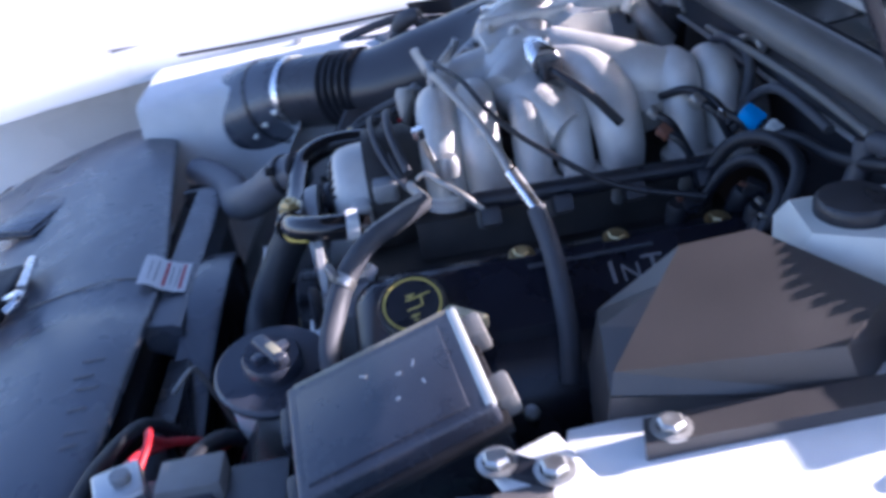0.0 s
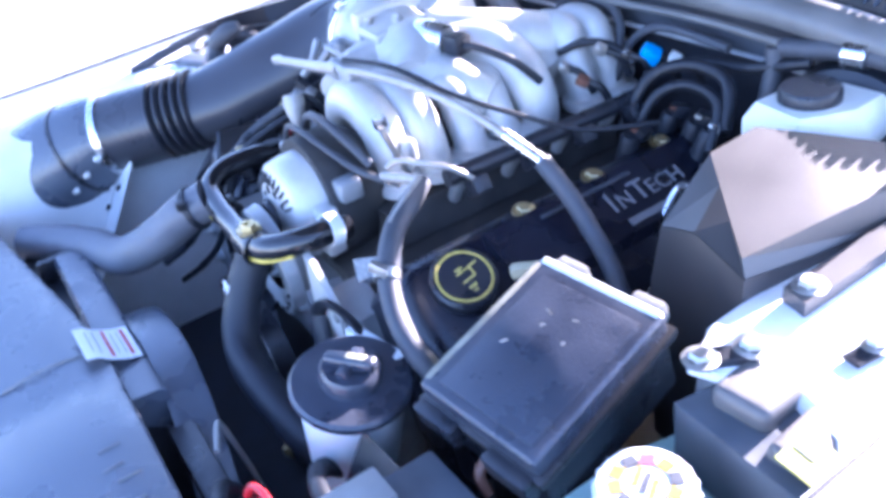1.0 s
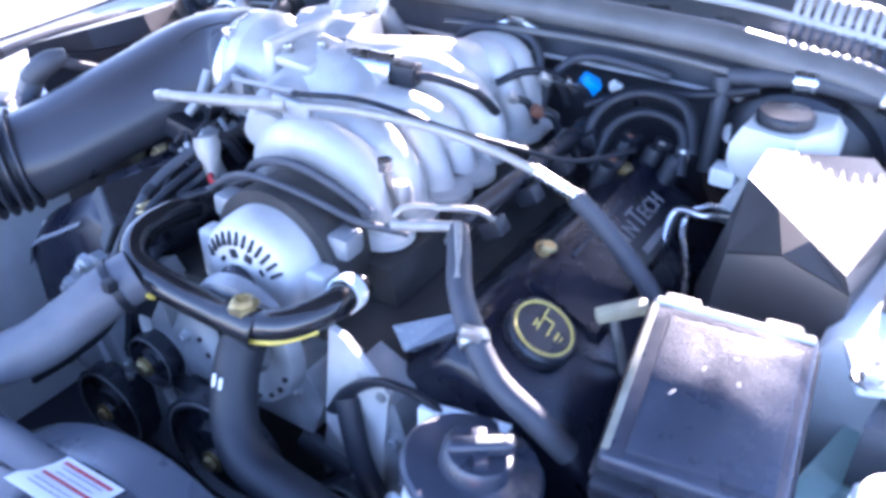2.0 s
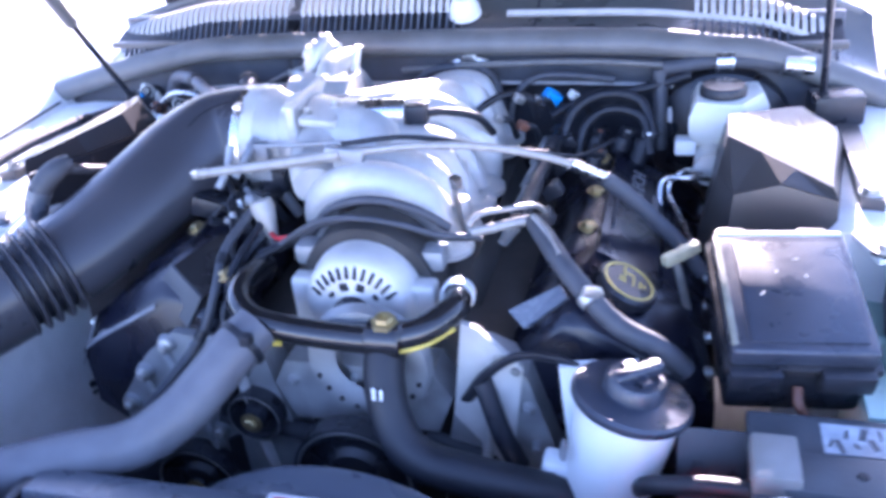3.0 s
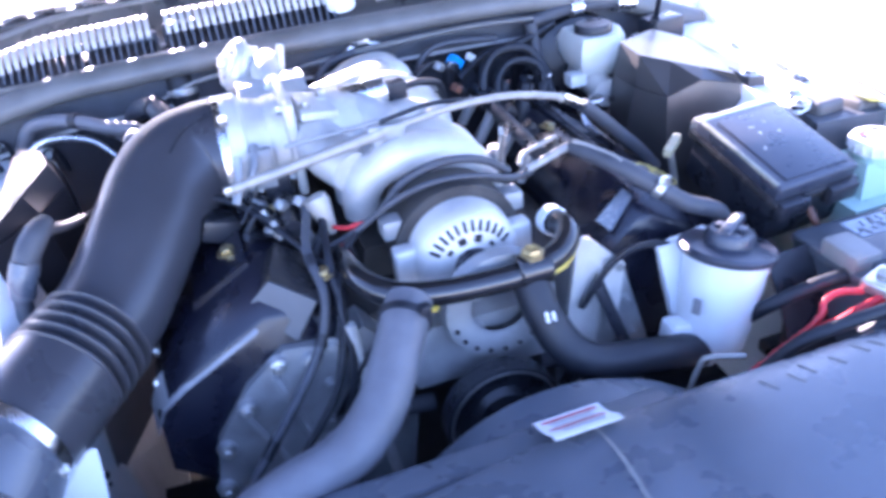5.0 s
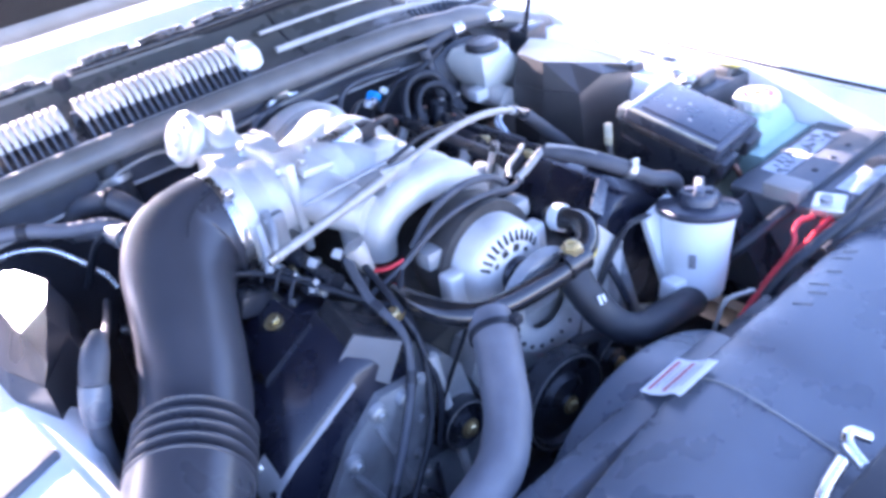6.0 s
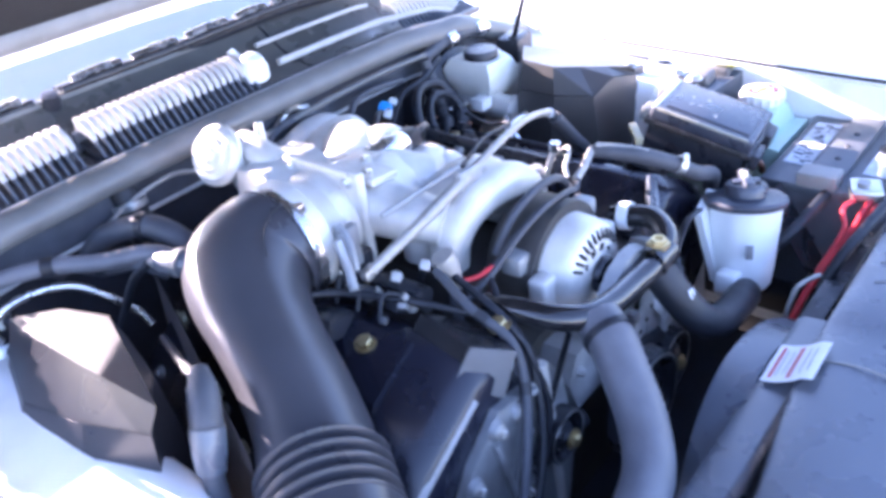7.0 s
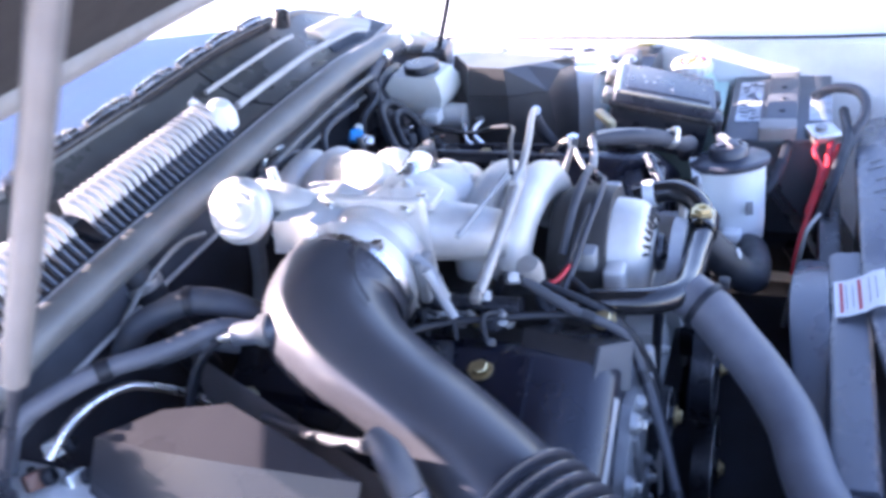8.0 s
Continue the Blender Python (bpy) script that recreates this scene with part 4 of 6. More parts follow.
part("pipe", tube([(-0.09, 0.735, 0.93), (-0.09, 0.75, 0.86), (-0.12, 0.76, 0.78)], 0.011, 6, 12), ALUD, eg)
move(eg, -0.008, -0.002, -0.003)

# ---- alternator ----
AX, AZ = 0.045, 0.846
al = thing("alternator", "silver alternator with slotted front housing above the crossover pipe", "alternator", (AX, 0.28, AZ))
part("front_housing", lathe([(0, -0.004), (0.022, -0.004), (0.027, 0.0), (0.043, 0.0), (0.057, 0.004), (0.064, 0.012), (0.067, 0.026), (0.068, 0.046), (0.0, 0.046)], (AX, 0.232, AZ), (0, 1, 0), 48), ALU, al)
part("rear_housing", lathe([(0.0, 0), (0.082, 0), (0.083, 0.01), (0.083, 0.055), (0.070, 0.075), (0, 0.075)], (AX, 0.278, AZ), (0, 1, 0), 40), IRON, al, "dark rear housing")
for s in (1, -1):
    part("ear", bevelled(rbox((AX + s * 0.066, 0.266, AZ - 0.006), (0.044, 0.026, 0.062), (0, 0, 0), 0.006), 0.001, 1), ALU, al, "cast mounting ear")
    part("foot_bracket", rbox((AX + s * 0.078, 0.30, AZ + 0.038), (0.028, 0.03, 0.026), (0, 0, 0), 0.006), ALUD, al)
for k in range(12):
    a = math.pi * (0.16 + 0.68 * k / 11)
    ca, sa = math.cos(a), math.sin(a)
    at = Vector((AX + 0.0505 * ca, 0.2340, AZ + 0.0505 * sa))
    rad_dir = Vector((0.88 * ca, 0.45, 0.88 * sa)).normalized()
    tang = Vector((-sa, 0, ca))
    nrm = tang.cross(rad_dir).normalized()
    mm = Matrix((tang, rad_dir, nrm)).transposed()
    part("slot", box(bm_new(), at, (0.0040, 0.015, 0.006), mm, 0.0015, 1), RUBSHADE, al, "dark cooling slot")
for k in range(4):
    a = math.pi * (0.22 + 0.56 * k / 3)
    at = Vector((AX + 0.034 * math.cos(a), 0.2325, AZ + 0.034 * math.sin(a)))
    mm = Matrix.Rotation(-(a - math.pi / 2), 3, "Y")
    part("opening", box(bm_new(), at, (0.011, 0.005, 0.011) if k in (1, 2) else (0.009, 0.005, 0.006), mm, 0.003, 2), RUBSHADE, al, "dark cooling opening")
part("pulley", lathe([(0, -0.016), (0.010, -0.016), (0.010, -0.010), (0.022, -0.010), (0.025, -0.006), (0.025, -0.002), (0, -0.002)], (AX, 0.228, AZ), (0, 1, 0), 28), BLACK, al, "dark grooved pulley")
part("wire_cover", tube([(AX - 0.085, 0.325, AZ + 0.045), (AX - 0.05, 0.318, AZ + 0.085), (AX, 0.315, AZ + 0.10), (AX + 0.05, 0.318, AZ + 0.09), (AX + 0.09, 0.33, AZ + 0.06)], 0.0055, 6, 10), RUBBER, al, "black wiring loom")

for k, (dz, dy, r) in enumerate(((0.0, 0.0, 0.0040), (-0.010, 0.012, 0.0030))):
    curve_thing("alternator_wire", [(-0.115, 0.335 + dy, 0.862 + dz), (-0.075, 0.320 + dy, 0.885 + dz), (-0.02, 0.308 + dy, 0.922 + dz), (0.03, 0.304 + dy, 0.934 + dz), (0.085, 0.31 + dy, 0.925 + dz), (0.13, 0.325 + dy, 0.905 + dz), (0.17, 0.345 + dy, 0.895 + dz)], r, RUBBER, "black wire curving over the alternator", "wire", 10, 8, "alternator wires")

move(al, 0.0, 0.012, 0.0)

# ---- coolant crossover pipe and hoses ----
cp = thing("coolant_crossover_pipe", "glossy black bent coolant pipe across the alternator", "coolant pipe", (0.02, 0.2, 0.84))
part("pipe", tube([(-0.095, 0.31, 0.862), (-0.096, 0.265, 0.868), (-0.088, 0.225, 0.868), (-0.060, 0.197, 0.862), (-0.015, 0.191, 0.855), (0.04, 0.190, 0.851), (0.09, 0.188, 0.853), (0.137, 0.197, 0.862), (0.163, 0.228, 0.868), (0.162, 0.262, 0.864), (0.158, 0.285, 0.858)], 0.0155, 8, 24), PIPEB, cp)
part("bleed_plug", lathe([(0.015, -0.004), (0.015, 0.008), (0.011, 0.009), (0.010, 0.014), (0.006, 0.014), (0.005, 0.010), (0, 0.010)], (0.100, 0.190, 0.868), (0, 0, 1), 6), BRASS, cp, "brass hexagon bleed plug")
part("joint", lathe([(0.019, -0.02), (0.021, -0.018), (0.021, 0.018), (0.019, 0.02)], (0.100, 0.190, 0.854), (1, 0, 0), 24), PIPEB, cp)
part("tape", tube([(0.110, 0.178, 0.845), (0.142, 0.188, 0.851), (0.168, 0.212, 0.858)], 0.0035, 6, 8), GOLD, cp, "yellow protective tape")
part("clip_tab", rbox((-0.035, 0.179, 0.842), (0.032, 0.004, 0.006), (20, 0, 6), 0.001), GOLD, cp, "yellow metal tab")
part("clip_tab", rbox((0.098, 0.174, 0.828), (0.008, 0.004, 0.026), (20, 0, 0), 0.001), GOLD, cp, "yellow metal tab")
band(cp, (0.160, 0.266, 0.864), (-0.1, 1, -0.15), 0.0165, 0.015, WHITEP, "collar", False, "white plastic collar")

uh = thing("upper_radiator_hose", "thick dusty grey black rubber radiator hose", "hose", (-0.1, 0.12, 0.8))
part("sleeve", tube([(-0.050, 0.190, 0.855), (-0.066, 0.162, 0.843), (-0.088, 0.133, 0.820), (-0.117, 0.099, 0.794), (-0.161, 0.070, 0.774), (-0.23, 0.050, 0.766), (-0.307, 0.011, 0.759), (-0.36, -0.03, 0.755)], 0.0275, 8, 24), HOSEG, uh)
band(uh, (-0.061, 0.170, 0.847), (0.4, 0.7, 0.3), 0.0278, 0.008, RUBSHADE)

lh = thing("lower_radiator_hose", "dark rubber coolant hose with a white printed mark", "hose", (0.1, 0.15, 0.7))
part("sleeve", tube([(0.096, 0.192, 0.842), (0.100, 0.166, 0.808), (0.118, 0.140, 0.768), (0.150, 0.128, 0.745), (0.205, 0.128, 0.732), (0.262, 0.135, 0.715), (0.30, 0.147, 0.695)], 0.0225, 8, 20), RUBSHADE, lh)
for k in (0, 1):
    part("print_mark", rbox((0.096 + 0.008 * k, 0.1435, 0.816 - 0.002 * k), (0.0035, 0.003, 0.013), (-20, 0, 10), 0.001), PAPER, lh, "white printed mark")

# ---- pulleys and belt ----
def pulley(at, r, label, w=0.026):
    p = thing("pulley", label, "pulley", at, "belt pulleys")
    part("wheel", lathe([(0, -0.006), (0.010, -0.006), (0.012, 0.0), (r * 0.45, 0.002), (r * 0.55, 0.010), (r * 0.8, 0.010), (r * 0.86, 0), (r, 0), (r, w), (0, w)], at, (0, 1, 0), 36), BLACK, p)
    bolt(p, (at[0], at[1] - 0.006, at[2]), (0, -1, 0), 0.009, BRASS)
    part("rim_line", lathe([(r * 0.90, -0.0008), (r * 0.95, -0.0012), (r * 0.95, 0.001), (r * 0.90, 0.001)], at, (0, 1, 0), 36), ZINC, p, "worn bright rim")
    return p


pulley((-0.096, 0.206, 0.702), 0.036, "small black idler pulley with brass bolt")
pulley((0.045, 0.165, 0.665), 0.075, "large black water pump pulley")
pulley((0.19, 0.20, 0.62), 0.05, "black belt pulley below the steering reservoir")
pulley((-0.20, 0.20, 0.58), 0.06, "black belt pulley low on the engine")
pulley((0.035, 0.165, 0.48), 0.08, "large black crankshaft pulley")
bt = thing("drive_belt", "black ribbed drive belt round the pulleys", "belt", (0.035, 0.18, 0.6))
for a, b in (((-0.153, 0.69), (-0.028, 0.675)), ((0.118, 0.69), (0.19, 0.67)), ((-0.14, 0.655), (-0.14, 0.575)), ((0.24, 0.62), (0.115, 0.475)), ((-0.06, 0.83), (-0.145, 0.70))):
    part("strand", tube([(a[0], 0.222, a[1]), (b[0], 0.222, b[1])], 0.011, 1, 8, flat=0.25), RUBSHADE, bt)

# ---- power steering reservoir ----
ps = thing("power_steering_reservoir", "white plastic power steering reservoir with black cap", "reservoir", (0.325, 0.16, 0.68))
PB, PT = Vector((0.327, 0.163, 0.680)), Vector((0.353, 0.176, 0.812))
PA = (PT - PB).normalized()
H = (PT - PB).length
part("body", lathe([(0, -0.004), (0.014, -0.004), (0.016, 0.004), (0.038, 0.008), (0.043, 0.016), (0.046, 0.04), (0.0525, H - 0.008), (0.054, H), (0, H)], PB, PA, 40), WHITEP, ps)
part("back_bracket", bevelled(loft([[(0.328 + x, y + 0.012, z + 0.004) for x, y, z in ((-0.035, 0.185, 0.70), (0.035, 0.185, 0.70), (0.03, 0.225, 0.815), (-0.05, 0.21, 0.815))], [(0.328 + x, y, z + 0.004) for x, y, z in ((-0.035, 0.185, 0.70), (0.035, 0.185, 0.70), (0.03, 0.225, 0.815), (-0.05, 0.21, 0.815))]]), 0.003, 2), WHITEP, ps, "white mounting plate")
part("side_lug", bevelled(rbox((0.281, 0.166, 0.720), (0.034, 0.03, 0.034), (0, 10, 0), 0.006), 0.001, 1), WHITEP, ps, "white side lug")
part("lug_hole", lathe([(0, 0), (0.008, 0), (0.007, 0.003), (0, 0.003)], (0.277, 0.1508, 0.721), (0, -1, 0), 16), RUBSHADE, ps)
part("outlet", lathe([(0.012, 0), (0.012, 0.02), (0.009, 0.022), (0, 0.022)], PB, -PA, 16), WHITEP, ps)
part("cap", lathe([(0.0585, 0.0), (0.060, 0.003), (0.060, 0.008), (0.057, 0.011), (0.034, 0.012), (0.030, 0.013), (0.030, 0.026), (0.027, 0.030), (0, 0.030)], PT, PA, 44), LIDM, ps, "round black cap")
part("grip", box(bm_new(), PT + PA * 0.034, (0.054, 0.015, 0.014), Matrix.Rotation(0.6, 3, "Z"), 0.005, 3), LIDM, ps)
part("grip", box(bm_new(), PT + PA * 0.032, (0.012, 0.040, 0.008), Matrix.Rotation(0.6, 3, "Z"), 0.003, 2), LIDM, ps)
part("pale_patch", box(bm_new(), PT + PA * 0.0405 + Vector((0.004, 0.004, 0)), (0.022, 0.009, 0.002), Matrix.Rotation(0.6, 3, "Z"), 0.0008, 1), KHAKI, ps, "small pale patch on the grip")
part("level_mark", rbox((0.291, 0.142, 0.770), (0.004, 0.010, 0.020), (0, 8, 20), 0.0005), GREYP, ps)
part("bracket_arm", tube([(0.175, 0.215, 0.76), (0.20, 0.212, 0.80), (0.235, 0.215, 0.825), (0.275, 0.22, 0.822), (0.30, 0.222, 0.81)], 0.009, 6, 10, flat=0.5), BLACK, ps, "black steel bracket arm")
part("bracket_leg", tube([(0.195, 0.212, 0.79), (0.215, 0.20, 0.73), (0.235, 0.20, 0.68)], 0.012, 6, 10, flat=0.5), BLACK, ps, "black steel bracket arm")

# ---- fuse box ----
fbx = thing("fuse_box", "black plastic fuse box with a pale worn lid edge", "fuse box", (0.50, 0.27, 0.80))
FX = Vector((0.131, 0.017, -0.003)).normalized()
FY = Vector((-0.020, 0.166, 0.045)).normalized()
FZ = FX.cross(FY).normalized()
FY = FZ.cross(FX)
FM = Matrix((FX, FY, FZ)).transposed()
FC = Vector((0.504, 0.292, 0.881))


def on_fuse(x, y, z):
    return FC + FX * x + FY * y + FZ * z


part("lid", box(bm_new(), on_fuse(0, 0, -0.010), (0.136, 0.166, 0.022), FM, 0.005, 3), LIDM, fbx, "dusty black lid")
part("lid_rim", box(bm_new(), on_fuse(0, 0, -0.024), (0.146, 0.176, 0.010), FM, 0.003, 2), BLACKG, fbx)
part("base", box(bm_new(), on_fuse(0, 0, -0.062), (0.132, 0.162, 0.066), FM, 0.006, 2), BLACK, fbx)
# rear edge is cream, paler than the worn side, for direct sun
part("worn_lit_edge", box(bm_new(), on_fuse(0, 0.0795, -0.001), (0.130, 0.009, 0.005), FM, 0.002, 2), CREAM, fbx, "worn rear edge, paled for the sun on it")
part("worn_lit_edge", box(bm_new(), on_fuse(-0.0645, 0, -0.001), (0.007, 0.150, 0.005), FM, 0.002, 2), WORN, fbx, "pale worn side edge")
for sx in (-0.045, 0.04):
    # rear latches are painted lighter than the front ones for the sun
    part("latch", box(bm_new(), on_fuse(sx, 0.092, -0.02), (0.032, 0.016, 0.022), FM, 0.004, 2), GREYM, fbx, "rear latch in a sunlit grey")
    part("latch", box(bm_new(), on_fuse(sx, -0.092, -0.03), (0.05, 0.014, 0.026), FM, 0.004, 2), BLACK, fbx)
part("lid_panel", box(bm_new(), on_fuse(0.004, -0.004, 0.0015), (0.108, 0.136, 0.005), FM, 0.002, 2), LIDM, fbx, "slightly raised lid panel")
for x, y, l, w in ((-0.016, 0.034, 0.008, 0.0022), (-0.012, 0.020, 0.003, 0.005), (0.010, 0.038, 0.006, 0.002), (0.016, 0.014, 0.003, 0.004), (-0.03, -0.01, 0.002, 0.007)):
    part("print_mark", box(bm_new(), on_fuse(x, y, 0.0042), (l, w, 0.0008), FM @ Matrix.Rotation(x * 20, 3, "Z"), 0, 1), ZINC, fbx, "small worn pale mark")
part("wire_tuft", tube([on_fuse(0.0, -0.085, -0.05), on_fuse(0.0, -0.10, -0.06), on_fuse(0.01, -0.105, -0.075)], 0.005, 4, 8), BROWN, fbx)

# ---- battery ----
bat = thing("battery", "dark grey car battery with pale label and hold-down clamp", "battery", (0.58, 0.10, 0.62))
part("case", rbox((0.580, 0.100, 0.705), (0.275, 0.160, 0.17), bevel=0.006), BATT, bat)
part("top", rbox((0.580, 0.100, 0.794), (0.280, 0.166, 0.014), bevel=0.004), BATT, bat)
part("vent_strip", rbox((0.590, 0.095, 0.805), (0.250, 0.050, 0.012), bevel=0.003), BATT, bat)
part("label", rbox((0.590, 0.150, 0.8022), (0.170, 0.040, 0.0015), bevel=0.0), BATLAB, bat, "pale worn printed label")
rng = random.Random(4)
for k in range(22):
    part("print_bar", rbox((0.512 + 0.0072 * k, 0.150 + rng.uniform(-0.012, 0.012), 0.8034), (rng.uniform(0.002, 0.007), rng.uniform(0.004, 0.018), 0.001), (0, 0, rng.uniform(-25, 25)), 0), BATT, bat)
part("label", rbox((0.56, 0.035, 0.8022), (0.10, 0.035, 0.0015), bevel=0.0), BATLAB, bat, "pale worn printed label")
for k in range(3):
    part("vent_hole", lathe([(0, 0), (0.005, 0), (0.004, 0.002), (0, 0.002)], (0.53 + 0.05 * k, 0.095, 0.8112), (0, 0, 1), 12), RUBSHADE, bat)
part("post_cover", rbox((0.460, 0.100, 0.808), (0.040, 0.058, 0.026), bevel=0.004), GREYM, bat, "grey terminal cover")
part("terminal", lathe([(0.013, 0), (0.013, 0.012), (0.009, 0.014), (0.009, 0.022), (0, 0.022)], (0.448, 0.035, 0.800), (0, 0, 1), 16), ALUD, bat, "lead terminal post")
part("terminal_clamp", bevelled(rbox((0.452, 0.032, 0.808), (0.048, 0.044, 0.016), (0, 0, 20), 0.004), 0.001, 1), ZINC, bat, "grey lead cable clamp")
part("hold_down", tube([(0.60, 0.045, 0.806), (0.575, 0.015, 0.832), (0.540, -0.020, 0.840), (0.495, -0.030, 0.826), (0.445, -0.008, 0.795), (0.405, 0.010, 0.765)], 0.0085, 8, 12), RUBBER, bat, "black cable along the edge")
part("tray", rbox((0.580, 0.100, 0.612), (0.31, 0.20, 0.02), bevel=0.004), BLACK, bat)

move(bat, 0.022, 0.012, 0.0)

# ---- coolant reservoir behind the battery ----
cr2 = thing("coolant_reservoir", "pale green translucent coolant tank with white patterned cap", "coolant tank", (0.63, 0.27, 0.72))
part("tank", bevelled(loft([[(0.575, 0.185, z), (0.72, 0.185, z), (0.725, 0.40, z), (0.60, 0.40, z), (0.575, 0.30, z)] for z in (0.66, 0.795)]), 0.015, 3), GREENP, cr2)
part("shoulder", bevelled(loft([[(0.60 + 0.01 * k, 0.205 + 0.01 * k, z), (0.715 - 0.008 * k, 0.205 + 0.01 * k, z), (0.715 - 0.008 * k, 0.30 - 0.01 * k, z), (0.60 + 0.01 * k, 0.30 - 0.01 * k, z)] for k, z in enumerate((0.79, 0.82, 0.835))]), 0.008, 3), GREENP, cr2)
part("neck", lathe([(0.028, -0.03), (0.028, 0.0), (0, 0.0)], (0.651, 0.246, 0.850), (0, 0, 1), 24), GREENP, cr2)
cap = part("cap", lathe([(0.035, -0.002), (0.036, 0.012), (0.034, 0.017), (0.031, 0.018), (0, 0.018)], (0.651, 0.246, 0.848), (0, 0, 1), 36), WHITEP, cr2, "round white cap with coloured print")
for k in range(18):
    a = 2 * math.pi * k / 18
    part("knurl", rbox((0.651 + 0.036 * math.cos(a), 0.246 + 0.036 * math.sin(a), 0.854), (0.004, 0.004, 0.013), (0, 0, math.degrees(a)), 0.001, 1), WHITEP, cap)
for k, mm in enumerate((CAPY, CAPG, CAPY, REDINK, CAPG, CAPY, CAPY, CAPG, REDINK, CAPG)):
    a = 2 * math.pi * k / 10 + 0.4
    part("print_patch", rbox((0.651 + 0.0215 * math.cos(a), 0.246 + 0.0215 * math.sin(a), 0.8665), (0.011, 0.010, 0.001), (0, 0, math.degrees(a) + 90), 0), mm, cap)
for k in range(3):
    part("print_patch", rbox((0.651 + 0.008 * (k - 1), 0.246, 0.8665), (0.005, 0.018, 0.001), (0, 0, 30), 0), (CAPY, CAPG, CAPY)[k], cap)

move(cr2, 0.0, 0.021, 0.0)

# grey control module with the yellow label
md = thing("control_module", "grey plastic module with a yellow green label", "module", (0.66, 0.34, 0.83))
part("body", bevelled(loft([[(0.600, 0.300, z), (0.715, 0.292, z), (0.722, 0.385, z), (0.615, 0.395, z)] for z in (0.80, 0.866)]), 0.010, 3), BATT, md)
part("raised_top", rbox((0.640, 0.345, 0.872), (0.05, 0.05, 0.024), (0, 0, 4), 0.009, 3), MODM, md)
part("raised_top", rbox((0.695, 0.335, 0.866), (0.04, 0.055, 0.02), (0, 14, 4), 0.006, 3), MODM, md)
part("label", rbox((0.704, 0.318, 0.8775), (0.030, 0.036, 0.0015), (0, 14, 4), 0), LIME, md, "yellow green label")
part("print_bar", rbox((0.700, 0.324, 0.8795), (0.016, 0.014, 0.001), (0, 14, 4), 0), GREYM, md)
part("port", lathe([(0.009, 0), (0.009, 0.004), (0, 0.004)], (0.622, 0.352, 0.8735), (-0.4, 0, 1), 16), RUBSHADE, md)

move(md, 0.010, 0.038, 0.0)

# ---- covers over the suspension towers ----
def tower_cover(s, label):
    c = thing("tower_cover", label, "plastic cover", (s * 0.5, 0.53, 0.80), "tower covers")
    if s > 0:                                         # one broad top face falling to the fender, folded front
        top = [(0.450, 0.622, 0.941), (0.547, 0.686, 0.931), (0.588, 0.630, 0.918), (0.562, 0.469, 0.912), (0.524, 0.499, 0.920), (0.486, 0.529, 0.929), (0.448, 0.559, 0.938)]
        mid = [(0.440, 0.628, 0.890), (0.546, 0.698, 0.885), (0.601, 0.640, 0.884), (0.570, 0.464, 0.897), (0.506, 0.474, 0.912), (0.455, 0.484, 0.892), (0.438, 0.552, 0.890)]
        low = [(0.434, 0.630, 0.80), (0.545, 0.705, 0.80), (0.603, 0.640, 0.80), (0.572, 0.457, 0.846), (0.510, 0.462, 0.846), (0.450, 0.474, 0.830), (0.418, 0.552, 0.80)]
    else:                                             # narrow ridge with a long face folded down to the fender
        top = [(-0.424, 0.545, 0.978), (-0.440, 0.612, 0.962), (-0.477, 0.665, 0.935), (-0.480, 0.600, 0.944), (-0.479, 0.500, 0.956), (-0.476, 0.388, 0.965), (-0.450, 0.466, 0.972)]
        mid = [(-0.412, 0.548, 0.930), (-0.425, 0.630, 0.915), (-0.485, 0.690, 0.900), (-0.517, 0.600, 0.895), (-0.507, 0.490, 0.912), (-0.488, 0.392, 0.932), (-0.436, 0.464, 0.935)]
        low = [(-0.405, 0.550, 0.85), (-0.420, 0.640, 0.85), (-0.500, 0.700, 0.86), (-0.530, 0.610, 0.865), (-0.520, 0.490, 0.868), (-0.486, 0.408, 0.868), (-0.426, 0.466, 0.85)]
    bot = [(x, y, 0.62) for x, y, z in low]
    mt = FADED if s > 0 else TOWERB
    top = [(x, y, 0.9734 - 0.1697 * x + 0.0719 * y if s > 0 else 1.070 + 0.22 * x - 0.02 * y) for x, y, z in top]
    part("lid", bevelled(loft([mid, top]), 0.006, 4, 12), mt, c, smooth=16)
    part("skirt", bevelled(loft([bot, low, [(x, y, z - 0.0015) for x, y, z in mid]]), 0.004, 3, 12), mt, c, smooth=16)
    return c


